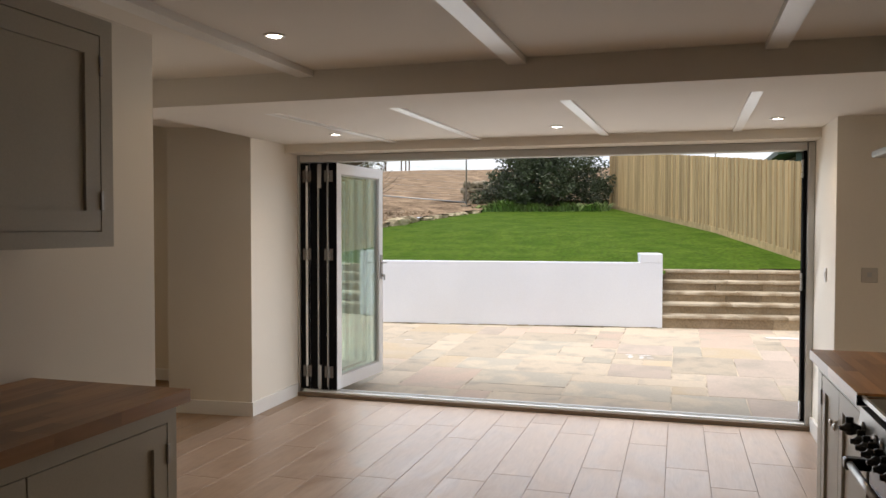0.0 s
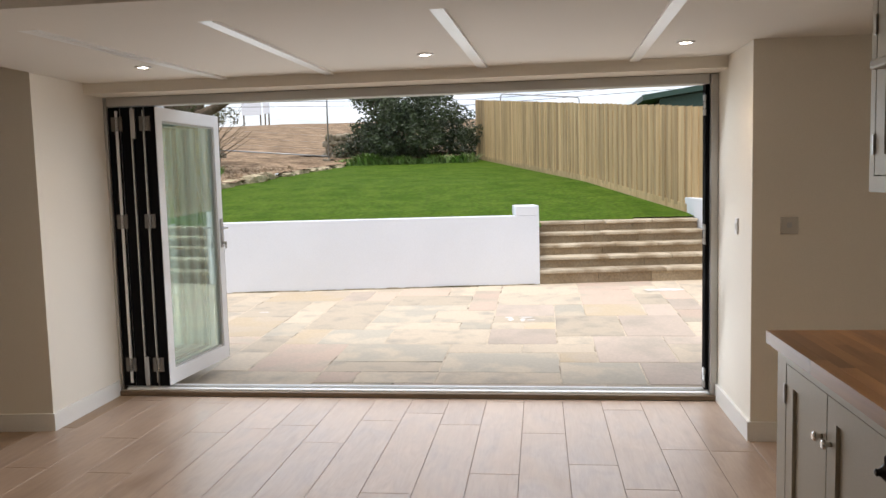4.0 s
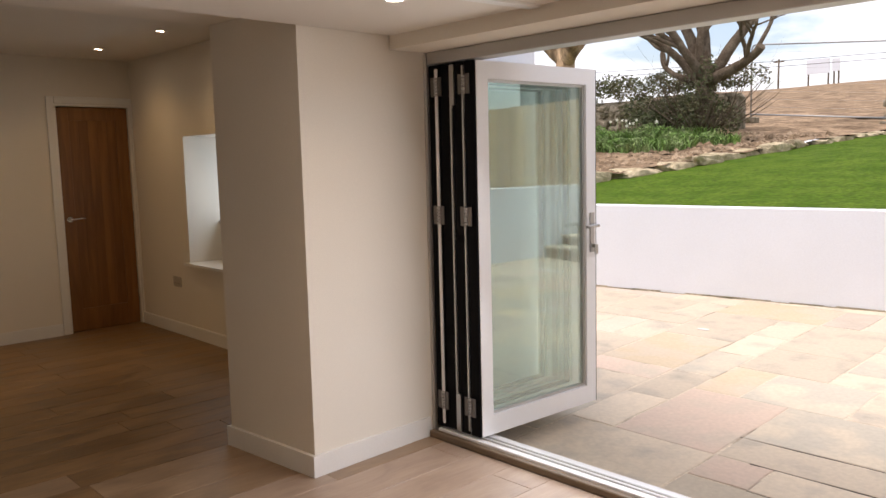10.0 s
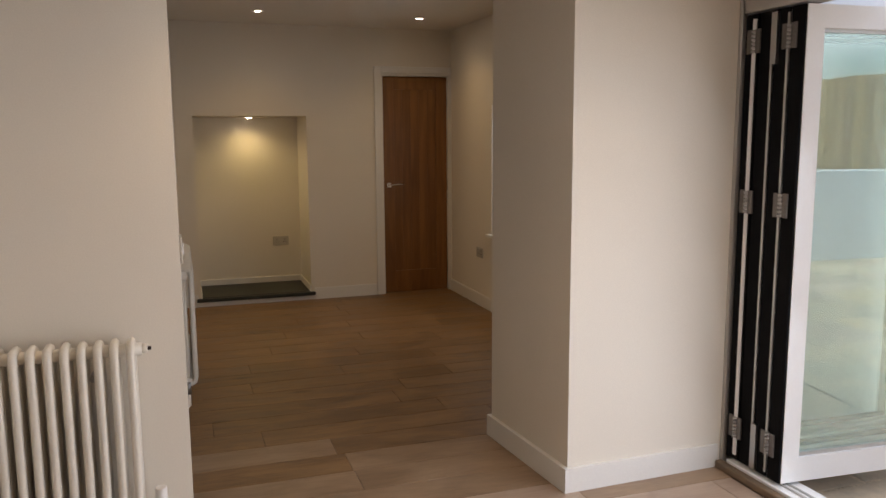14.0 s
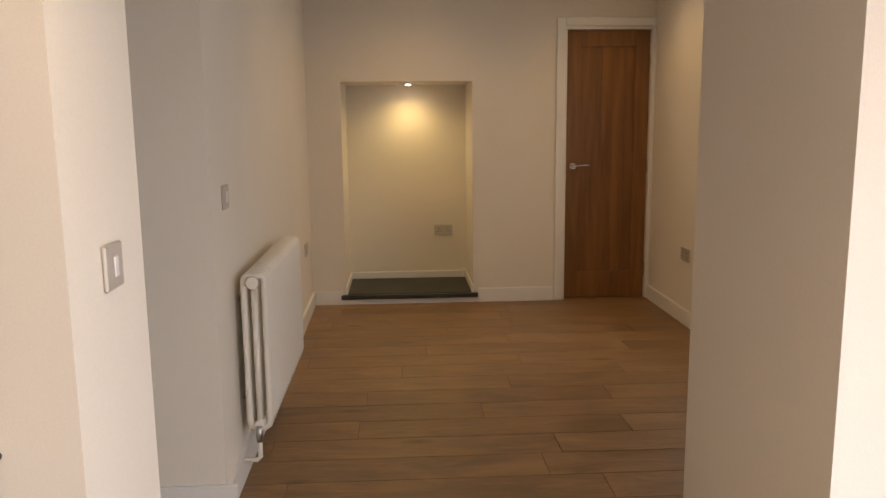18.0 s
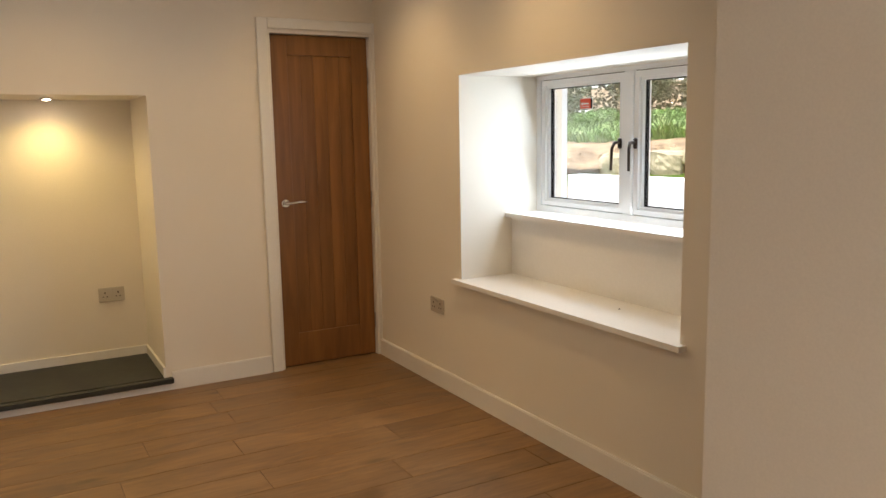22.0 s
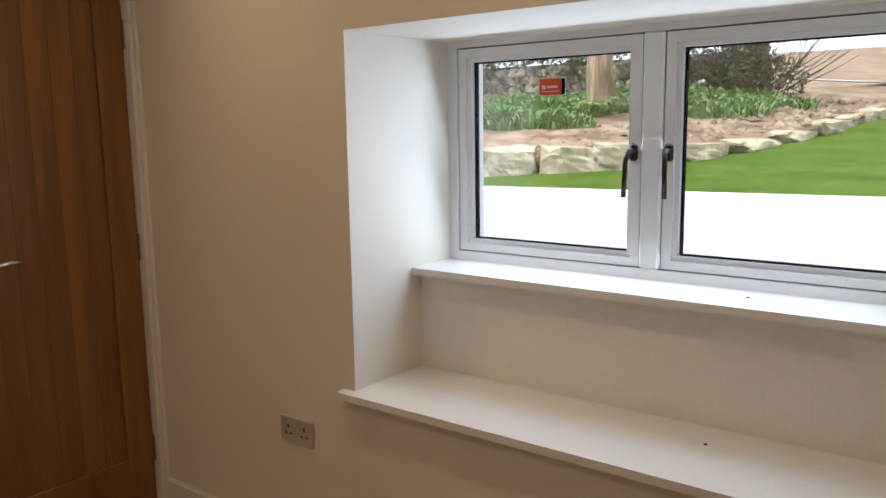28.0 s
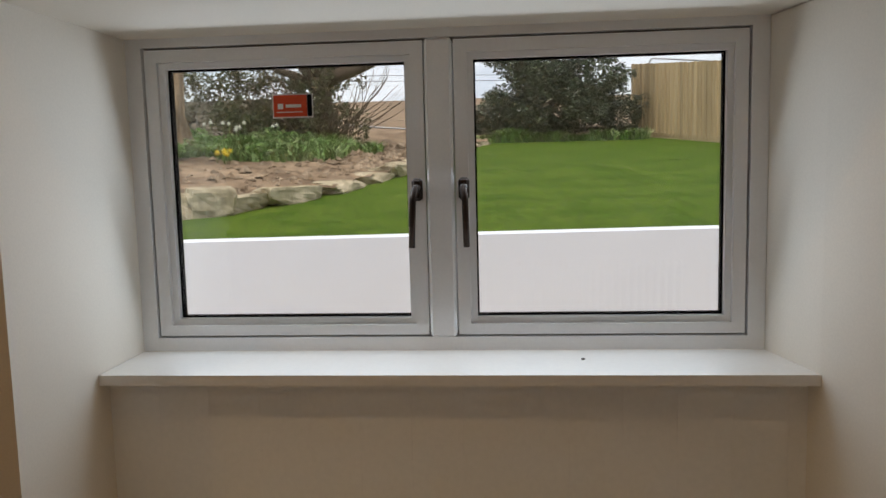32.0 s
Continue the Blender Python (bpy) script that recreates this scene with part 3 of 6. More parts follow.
SK = 0.018
struct("baseboard_snug_south", prism([(-6.98, 3.965), (-3.86, 4.000), (-3.86, 4.018), (-6.98, 3.983)], 0, 0.102), TRIM, "white painted skirting board", "skirting")
skirting("baseboard_snug", [(-7.0, -7.0 + SK, 3.985, NY0 - 0.02), (-7.0, -7.0 + SK, NY1 + 0.03, DY0 - 0.09),                             (-6.98, -3.44, RY1 - SK, RY1)])
skirting("baseboard_passage", [(-3.86, -3.86 + SK, 1.8, 4.04), (-2.93, -2.55, 4.075, 4.075 + SK), (-2.55, -2.55 + SK, 3.13, 4.093)])
bmk = prism([(-3.458, 5.447), (-2.752, 5.507), (-2.772, 6.26), (-2.79, 6.26), (-2.77, 5.525), (-3.44, 5.465), (-3.44, 6.48), (-3.458, 6.48)], 0, 0.102)
struct("baseboard_pier_west", bmk, TRIM, "white painted skirting board", "skirting")
bmk = prism([(1.102, 6.26), (1.102, 5.512), (2.20, 5.512), (2.20, 5.53), (1.12, 5.53), (1.12, 6.26)], 0, 0.102)
struct("baseboard_pier_east", bmk, TRIM, "white painted skirting board", "skirting")


# ---- garden ----
ROT = radians(6.8)
CX, CY = 0.04, 11.05   # end of the retaining wall beside the steps
rng = random.Random(7)


def patio_z(y):
    return -0.045 + 0.031 * (y - 7.37)


def lawn_z(x, y):
    return 0.77 + 0.1125 * max(min(y, 17.0) - 12.4, 0.0) + 0.078 * max(y - 17.0, 0.0)


def along(u, v):
    """u metres along the retaining wall to the east, v metres up the garden."""
    return (CX + u * math.cos(ROT) - v * math.sin(ROT), CY + u * math.sin(ROT) + v * math.cos(ROT))


def gprism(u0, u1, v0, v1, z0, z1, bevel=0.0):
    bm = prism([along(u0, v0), along(u1, v0), along(u1, v1), along(u0, v1)], z0, z1)
    if bevel:
        bmesh.ops.bevel(bm, geom=list(bm.edges), offset=bevel, segments=2, profile=0.5, affect="EDGES")
    return bm


# line of the boulder border between lawn and bank
BORDER = [(-11.5, 12.3), (-9.8, 13.0), (-8.4, 13.6), (-7.4, 14.9), (-6.85, 16.9), (-6.6, 18.8), (-6.45, 20.6), (-6.2, 22.6), (-5.8, 24.1)]


def border_x(y):
    for (xa, ya), (xb, yb) in zip(BORDER, BORDER[1:]):
        if ya <= y <= yb:
            return xa + (xb - xa) * (y - ya) / (yb - ya)
    return BORDER[0][0] if y < BORDER[0][1] else BORDER[-1][0]


def bank_z(x, y):
    d = max(0.0, border_x(y) - x)
    return lawn_z(x, y) + 0.10 + 0.06 * min(d, 3.0) + 0.05 * noise.noise((x * 0.9, y * 0.9, 0.0)) + 0.03 * noise.noise((x * 3.1, y * 3.1, 2.0))


struct("ground", boxes((-150, 150, 6.6, 200, -0.9, -0.6)), SOIL, "bare brown earth", "ground")
retaining = thing("retaining_wall", *along(-4, 0), 0.0, "white painted garden retaining wall with a raised end pier", "wall")
part("wall_body", gprism(-9.5, 0.0, 0, 0.24, -0.3, 0.925), RENDER, retaining)
part("end_return", gprism(-0.24, 0.0, 0.24, 0.9, -0.3, 0.925), RENDER, retaining)
part("end_pier", gprism(-0.285, 0.0, 0.0, 0.50, 0.925, 1.045, 0.008), RENDER, retaining)


def sheet(name, x0, x1, y0, y1, nx, ny, zf, keep, mat, label, category):
    bm = bmesh.new()
    g = [[bm.verts.new((x0 + (x1 - x0) * i / nx, y0 + (y1 - y0) * j / ny, 0)) for i in range(nx + 1)] for j in range(ny + 1)]
    for row in g:
        for v in row:
            v.co.z = zf(v.co.x, v.co.y)
    for j in range(ny):
        for i in range(nx):
            if keep((g[j][i].co + g[j + 1][i + 1].co) / 2):
                f = bm.faces.new((g[j][i], g[j][i + 1], g[j + 1][i + 1], g[j + 1][i]))
                f.smooth = True
    for v in [v for v in bm.verts if not v.link_faces]:
        bm.verts.remove(v)
    return struct(name, bm, mat, label, category)


def wall_y(x):
    return CY + (x - CX) * math.tan(ROT)


sheet("lawn", -12, 3.4, 10.0, 28.0, 120, 130, lawn_z,
      lambda c: c.y > wall_y(c.x) + 0.18 and not (c.x > 0.0 and c.y < wall_y(c.x) + 1.35) and c.x > border_x(c.y) - 0.35 and c.y < 26.4,
      LAWN, "bright green mown lawn sloping up the garden", "lawn")
sheet("soil_bank", -22, -2.5, 10.0, 28.6, 130, 128, bank_z,
      lambda c: c.y > wall_y(c.x) + 0.18 and c.x < border_x(c.y) + (0.1 if c.y < 25.5 else 8.0), SOIL, "bare brown soil bank beside the lawn", "soil")
sheet("field", -110, 70, 27.0, 150.0, 90, 60,
      lambda x, y: 2.30 + 0.106 * (min(y, 62) - 27) - 0.03 * max(y - 62, 0) + 0.25 * noise.noise((x * 0.11, y * 0.11, 0)) * min(1.0, (y - 27) / 6),
      lambda c: True, SOIL, "bare brown ploughed field rising to the skyline", "field")

# dark joint where the patio meets the white wall
bm = bmesh.new()
r2 = random.Random(5)
u = -9.4
while u < -0.02:
    e = min(u + r2.uniform(0.08, 0.3), 0.0)
    (xa, ya), (xb, yb) = along(u, -0.016), along(e, -0.016)
    h = r2.uniform(0.004, 0.020)
    tmp = prism([along(u, -r2.uniform(0.008, 0.022)), along(e, -r2.uniform(0.008, 0.022)), along(e, -0.001), along(u, -0.001)], patio_z(ya) - 0.02, patio_z(ya) + h)
    me = bpy.data.meshes.new("tmp")
    tmp.to_mesh(me)
    tmp.free()
    bm.from_mesh(me)
    bpy.data.meshes.remove(me)
    u = e
part("dirt_line", bm, STONEWALL, retaining, "dark line at the foot of the wall")

# steps: darker brown risers under pale treads
levels = [0.075, 0.24, 0.375, 0.505, 0.64, 0.775]
steps = thing("garden_steps", *along(1.1, 0.1), 0.05, "five sandstone garden steps up to the lawn", "steps")
for i in range(5):
    cuts = [0.0, 0.65 + 0.25 * rng.random(), 1.35 + 0.25 * rng.random(), 2.31]
    for a, b in zip(cuts, cuts[1:]):
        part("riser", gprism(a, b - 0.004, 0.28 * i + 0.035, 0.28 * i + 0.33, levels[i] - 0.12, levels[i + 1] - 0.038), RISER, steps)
    cuts = [0.0, 0.80 + 0.3 * rng.random(), 1.55 + 0.2 * rng.random(), 2.31]
    for a, b in zip(cuts, cuts[1:]):
        part("tread", gprism(a, b - 0.005, 0.28 * i - 0.01 * rng.random(), 0.28 * i + 0.36, levels[i + 1] - 0.037, levels[i + 1] + 0.004 * rng.random(), 0.008), STEPSTONE, steps)
side = thing("step_side_wall", *along(2.2, 0.6), 0.0, "white painted low wall beside the garden steps", "wall")
side_bm = prism([along(2.39, -4.0), along(2.645, -4.0), along(2.565, 1.80), along(2.315, 1.80)], -0.3, 1.05)
bmesh.ops.bevel(side_bm, geom=list(side_bm.edges), offset=0.012, segments=2, profile=0.5, affect="EDGES")
part("wall_body", side_bm, RENDER, side)
struct("lawn_edge_bed", gprism(2.65, 4.6, -3.5, 4.0, 0.2, 0.72), SOIL, "soil behind the low wall", "soil")

# boulders along the edge of the lawn
def boulder(cx, cy, cz, lx, ly, lz, rz, seed, square=0.0):
    """A block of quarried stone: cut by rough planes, then weathered. square: 1 for a squared block."""
    r = random.Random(seed * 31 + 5)
    bm = bmesh.new()
    bmesh.ops.create_cube(bm, size=1.0)
    bmesh.ops.subdivide_edges(bm, edges=list(bm.edges), cuts=7, use_grid_fill=True)
    planes = []
    for _ in range(13):
        d = Vector((r.uniform(-1, 1), r.uniform(-1, 1), r.uniform(-0.5, 1.1))).normalized()
        planes.append((d, r.uniform(0.40, 0.54) + 0.14 * square))
    off = Vector((seed * 7.3, seed * 1.7, 0))
    for v in bm.verts:
        p = v.co.copy()
        for d, lim in planes:
            k = v.co.dot(d) - lim
            if k > 0:
                v.co -= d * k * 0.92
        g = Vector((p.x * lx, p.y * ly, p.z * lz)) * 2.0
        k = noise.noise(g * 2.3 + off) * 0.10 + noise.noise(g * 6.0 + off) * (0.075 - 0.03 * square) + noise.noise(g * 13.0 + off) * 0.03
        v.co += p.normalized() * k
        v.co = Vector((v.co.x * lx, v.co.y * ly, v.co.z * lz))
    bmesh.ops.rotate(bm, verts=list(bm.verts), matrix=Matrix.Rotation(rz, 3, "Z"))
    bmesh.ops.translate(bm, verts=list(bm.verts), vec=(cx, cy, cz))
    return bm


n = 0
for (xa, ya), (xb, yb) in zip(BORDER, BORDER[1:]):
    length = math.hypot(xb - xa, yb - ya)
    s = 0.0
    while s < length - 0.2:
        lx = rng.uniform(0.50, 0.74) if ya < 13.5 else rng.uniform(0.55, 0.85) if ya < 14.5 else rng.uniform(0.5, 0.95) if ya < 19 else rng.uniform(0.3, 0.55)
        f = (s + lx / 2) / length
        x, y = xa + (xb - xa) * f, ya + (yb - ya) * f
        lz = rng.uniform(0.36, 0.43) if ya < 13.5 else rng.uniform(0.17, 0.25) if ya < 19 else rng.uniform(0.08, 0.12)
        off = rng.uniform(-0.08, 0.08)
        solid("boulder", boulder(x + off, y, lawn_z(x, y) + lz * rng.uniform(0.14, 0.32), lx * (0.97 if ya < 13.5 else 1.12), rng.uniform(0.42, 0.52) if ya < 15 else rng.uniform(0.28, 0.42), lz, math.atan2(yb - ya, xb - xa) + rng.uniform(-0.12, 0.12), n, 1.0 if ya < 14 else 0.4),
              ROCK, "pale rough sandstone boulder at the lawn edge", "boulder", "boulders along the lawn")
        n += 1
        s += lx + (rng.uniform(0.1, 0.5) if ya > 14 and rng.random() < 0.3 else 0.0)

# close-board fence, one board after another
fence = thing("timber_fence", -0.3, 18.6, 1.4, "new pale timber close-board fence along the lawn", "fence")
FA, FB = Vector((3.0, 10.25)), Vector((-1.93, 26.5))
flen = (FB - FA).length
fdir = (FB - FA) / flen
fnorm = Vector((fdir.y, -fdir.x))
if fnorm.x > 0:
    fnorm = -fnorm
frz = math.atan2(fdir.y, fdir.x)
board_me = mesh_of("fence_board", boxes((-0.050, 0.050, -0.010, 0.012, 0, 1.0)), FENCE)
s, k = 0.0, 0
while s < flen:
    p = FA + fdir * s
    base = lawn_z(p.x, p.y) + 0.07
    tilt = 0.019 * (k % 2) + rng.uniform(-0.002, 0.002)
    top = 2.38 + 0.1135 * (p.y - 13.3) + rng.uniform(-0.008, 0.008)
    ob = piece("board", board_me, fence, (p.x + fnorm.x * tilt, p.y + fnorm.y * tilt, base), frz, (rng.uniform(1.26, 1.36) if k % 2 == 0 else rng.uniform(0.86, 1.04), 1, top - base))
    s += 0.103
    k += 1
for a in range(7):
    pa, pb = FA + fdir * (flen * a / 7), FA + fdir * (flen * (a + 1) / 7)
    za, zb = lawn_z(0, pa.y), lawn_z(0, pb.y)
    bm = bmesh.new()
    q = fnorm * 0.03
    r = fnorm * -0.01
    vs = [bm.verts.new(v) for v in ((pa.x + q.x, pa.y + q.y, za - 0.1), (pb.x + q.x, pb.y + q.y, zb - 0.1), (pb.x + q.x, pb.y + q.y, zb + 0.12), (pa.x + q.x, pa.y + q.y, za + 0.12),
                                    (pa.x + r.x, pa.y + r.y, za - 0.1), (pb.x + r.x, pb.y + r.y, zb - 0.1), (pb.x + r.x, pb.y + r.y, zb + 0.12), (pa.x + r.x, pa.y + r.y, za + 0.12))]
    for f in ((0, 1, 2, 3), (7, 6, 5, 4), (3, 2, 6, 7), (0, 3, 7, 4), (1, 5, 6, 2), (0, 4, 5, 1)):
        bm.faces.new([vs[i] for i in f])
    part("gravel_board", bm, FENCE, fence)
    bx = FA + fdir * (flen * a / 7) - fnorm * 0.06
    part("post", box(bx.x - 0.05, bx.x + 0.05, bx.y - 0.05, bx.y + 0.05, za - 0.2, za + 1.3), FENCE, fence)

# steel site-fence panels behind the garden
def site_panel(xa, xb, y, za, zb, h):
    t = thing("site_fence_panel", (xa + xb) / 2, y, min(za, zb), "galvanised steel site fence panel", "fence", "site fence panels")
    r = 0.1
    part("frame", tube([(xa, y, za), (xa, y, za + h - r), (xa + 0.03, y, za + h - 0.03), (xa + r, y, za + h), (xb - r, y, zb + h), (xb - 0.03, y, zb + h - 0.03),
                        (xb, y, zb + h - r), (xb, y, zb)], 0.024, 8), GALV, t)
    part("bottom_rail", tube([(xa, y, za + 0.12), (xb, y, zb + 0.12)], 0.022, 8), GALV, t)
    bm = bmesh.new()
    for k in range(1, 9):
        f = k / 9
        tube([(xa, y, za + 0.12 + f * (h - 0.12)), (xb, y, zb + 0.12 + f * (h - 0.12))], 0.0022, 3, None, False, bm)
    part("wire_mesh", bm, GALV, t)
    for x, z in ((xa, za), (xb, zb)):
        part("foot", box(x - 0.12, x + 0.12, y - 0.3, y + 0.3, z - 0.12, z + 0.04, 0.02), STONEWALL, t, "grey concrete foot block")


site_panel(-10.0, -6.45, 25.3, 2.38, 2.08, 2.03)
site_panel(-1.2, 1.4, 28.0, 2.15, 1.95, 2.05)


# clods and small stones on the bare bank
def clods(count, seed):
    r = random.Random(seed)
    verts, faces = [], []
    for _ in range(count):
        y = r.uniform(12.6, 22.0)
        x = border_x(y) - abs(r.gauss(0.0, 1.1)) - 0.2
        s = r.choice((0.02, 0.03, 0.03, 0.045, 0.07)) * r.uniform(0.7, 1.4)
        c = Vector((x, y, bank_z(x, y) + s * 0.2))
        i = len(verts)
        for k in range(5):
            a = k * 1.2566 + r.uniform(-0.3, 0.3)
            verts.append(c + Vector((math.cos(a), math.sin(a), r.uniform(-0.4, 0.1))) * s * r.uniform(0.8, 1.3))
        verts.append(c + Vector((r.uniform(-0.4, 0.4), r.uniform(-0.4, 0.4), r.uniform(0.5, 0.9))) * s)
        faces += [(i + k, i + (k + 1) % 5, i + 5) for k in range(5)]
    return verts, faces


CLOD = material("soil_clod", (0.20, 0.14, 0.088), 0.95, var=0.3, big=3, fine=25, bump=0.5, dist=0.02, second=(0.38, 0.29, 0.20), per_piece=0.35, island=True)
clod_me = bpy.data.meshes.new("soil_clods")
clod_data = clods(800, 41)
clod_me.from_pydata([tuple(v) for v in clod_data[0]], [], clod_data[1])
clod_me.materials.append(CLOD)
tagged(new("soil_clods", clod_me), "loose clods and small stones on the soil", "clods", "", "stuff")


# trees
def limb(bm, p, d, r, length, depth, rnd, bend=0.5):
    pts = [p]
    cur = p.copy()
    dirn = d.normalized()
    n = max(4, int(length / 0.16))
    for i in range(n):
        dirn = (dirn + Vector((rnd.uniform(-1, 1), rnd.uniform(-1, 1), rnd.uniform(-0.6, 0.9))) * bend * 0.35).normalized()
        cur = cur + dirn * (length / n)
        pts.append(cur.copy())
    r1 = r * (0.55 if depth > 0 else 0.25)
    tube(pts, r, 8 if r > 0.05 else 5, r1, True, bm)
    if depth > 0:
        for _ in range(rnd.randint(3, 4)):
            i = rnd.randint(n // 2, n)
            nd = (dirn + Vector((rnd.uniform(-1, 1), rnd.uniform(-1, 1), rnd.uniform(-0.3, 0.8))) * 0.95).normalized()
            f = i / n
            limb(bm, pts[i], nd, (r + (r1 - r) * f) * rnd.uniform(0.5, 0.75), length * rnd.uniform(0.55, 0.8), depth - 1, rnd, bend)


def bare_tree(x, y, z, stems, label, seed, trunk):
    rnd = random.Random(seed)
    t = thing("bare_tree", x, y, z, label, "tree", "trees behind the lawn")
    bm = bmesh.new()
    tube([(x, y, z - 0.3), (x + 0.03, y, z + 0.1), (x - 0.02, y + 0.02, z + 0.5), (x + 0.02, y, z + trunk)], 0.31 if trunk > 1.5 else 0.27, 12, 0.20, True, bm)
    for v in bm.verts:
        v.co += Vector((noise.noise(v.co * 3.0), noise.noise(v.co * 3.0 + Vector((9, 0, 0))), 0)) * 0.06
    part("trunk", bm, BARK, t)
    for dx, dy, dz, r, ln in stems:
        bm = bmesh.new()
        limb(bm, Vector((x, y, z + trunk * 0.85)), Vector((dx, dy, dz)), r, ln, 3, rnd)
        part("limb", bm, BARK, t)
    return t


tree_a = bare_tree(-8.75, 20.3, 2.1, [(0.05, 0, 1, 0.19, 2.3), (0.85, -0.2, 0.65, 0.15, 1.9), (-0.45, 0.1, 1, 0.17, 2.2), (-1.0, 0.2, 0.3, 0.08, 2.6), (0.4, 0.3, 1, 0.15, 2.3), (-0.75, -0.3, 0.7, 0.11, 2.3),
          (0.15, 0.2, 1, 0.12, 2.4), (-0.2, -0.2, 1, 0.12, 2.2)], "bare many-stemmed tree with a dense twiggy base", 3, 1.0)
twigs = bmesh.new()
trnd = random.Random(77)
for _ in range(60):
    a, r = trnd.uniform(0, 6.28), trnd.uniform(0.1, 0.75)
    p = Vector((-8.75 + r * math.cos(a), 20.2 + r * math.sin(a) * 0.7, 2.0))
    limb(twigs, p, Vector((math.cos(a) * trnd.uniform(0.2, 1.5), math.sin(a) * 0.5, trnd.uniform(0.5, 1.1))), trnd.uniform(0.008, 0.018), trnd.uniform(0.7, 1.7), 1 if trnd.random() < 0.4 else 0, trnd, 0.5)
part("twig_base", twigs, BARK, tree_a, "dense thicket of thin twigs")
PALEBARK = material("pale_trunk_bark", (0.44, 0.31, 0.19), 0.95, var=0.3, big=4, fine=24, bump=0.9, dist=0.03, second=(0.15, 0.105, 0.065), stretch=(1, 1, 0.25))
old_tree = bare_tree(-10.45, 17.4, 1.75, [(0.45, -0.2, 0.8, 0.2, 1.9), (0.95, -0.3, 0.35, 0.17, 1.6), (-0.4, 0.2, 1, 0.2, 1.8), (-0.9, -0.1, 0.7, 0.15, 1.7), (0.1, 0.3, 1, 0.18, 1.8)],
          "old pollarded tree with a thick pale trunk", 12, 2.0)
for ch in old_tree.children:
    ch.data.materials[0] = PALEBARK


def leaf_cloud(bm, blobs, count, size, rnd, flat=0.0):
    """Many small bent leaves spread through ellipsoids of (x, y, z, rx, ry, rz)."""
    verts, faces = [], []
    vols = [b[3] * b[4] * b[5] for b in blobs]
    for _ in range(count):
        b = rnd.choices(blobs, vols)[0]
        while True:
            p = Vector((rnd.uniform(-1, 1), rnd.uniform(-1, 1), rnd.uniform(-1, 1)))
            if 0.35 < p.length < 1:
                break
        c = Vector((b[0] + p.x * b[3], b[1] + p.y * b[4], b[2] + p.z * b[5]))
        c += Vector((noise.noise(c * 1.7), noise.noise(c * 1.7 + Vector((5, 0, 0))), noise.noise(c * 1.7 + Vector((0, 5, 0))))) * 0.22
        q = Euler((rnd.uniform(0, 6.3), rnd.uniform(0, 6.3), rnd.uniform(0, 6.3))).to_matrix()
        s = size * rnd.uniform(0.6, 1.3)
        i = len(verts)
        for v in ((0, -1, 0), (0.42, 0, 0.16), (0, 1, 0), (-0.42, 0, 0.16)):
            verts.append(c + q @ (Vector(v) * s))
        faces += [(i, i + 1, i + 2), (i, i + 2, i + 3)]
    return verts, faces


def cloud_mesh(name, data, mat):
    me = bpy.data.meshes.new(name)
    me.from_pydata([tuple(v) for v in data[0]], [], data[1])
    me.materials.append(mat)
    return me


rnd = random.Random(21)
BX, BY, BZ = -4.05, 25.7, 1.96
bush = thing("evergreen_bush", BX, BY, BZ, "large dark evergreen holly bush with gaps in its crown", "bush")
for dx in (-0.5, 0.1, 0.6):
    bm = bmesh.new()
    limb(bm, Vector((BX + dx * 0.4, BY + 0.1, BZ - 0.1)), Vector((dx, 0, 1.2)), 0.08, 1.3, 2, rnd)
    part("stem", bm, BARK, bush)
blobs = [(0.0, 0, 0.85, 1.8, 0.9, 0.8), (-0.1, 0, 1.9, 1.15, 0.8, 0.9)]
for k in range(44):
    h = (k + 0.5) / 44
    half = 2.15 * (1 - max(0.0, h - 0.22) ** 1.35) * (0.75 + 0.25 * min(h / 0.2, 1.0))
    a = rnd.uniform(0, 6.28)
    r = rnd.uniform(0.26, 0.48) * (1.15 - 0.4 * h)
    shift = 0.15 - 0.50 * h + (0.30 if 0.35 < h < 0.65 else 0.0)
    blobs.append((shift + math.cos(a) * half * rnd.uniform(0.55, 1.0), math.sin(a) * half * 0.6, 0.25 + 3.35 * h, r * 1.2, r, r * rnd.uniform(0.8, 1.3)))
crown = new("crown", cloud_mesh("crown", leaf_cloud(None, blobs, 27000, 0.055, rnd), LEAF))
crown.parent = bush


def stuff_cloud(name, blobs, count, size, mat, label, category, seed):
    ob = new(name, cloud_mesh(name, leaf_cloud(None, blobs, count, size, random.Random(seed)), mat))
    return tagged(ob, label, category, "", "stuff")


# overgrown field bank behind the trees
bank = thing("stone_field_bank", -14, 22.6, 2.0, "low dry stone field bank under ivy", "wall")
for i in range(230):
    row = i % 5
    x = -19.6 + (i // 5) * 0.225 + 0.11 * (row % 2) + rng.uniform(-0.03, 0.03)
    zc = 2.0 + 0.19 * row + rng.uniform(-0.02, 0.02)
    part("stone", boulder(x, 22.55, zc, rng.uniform(0.24, 0.34), 0.3, rng.uniform(0.2, 0.25), rng.uniform(-0.15, 0.15), i), STONEWALL, bank)
part("bank_core", box(-20, -9.2, 22.65, 23.4, 1.7, 2.95, 0.1), STONEWALL, bank)
gate_wall = thing("boundary_wall", -6.2, 27.0, 2.3, "low dark dry stone boundary wall beside the bush", "wall")
part("wall_core", box(-7.0, -5.0, 26.95, 27.35, 2.0, 2.80, 0.06), STONEWALL, gate_wall)
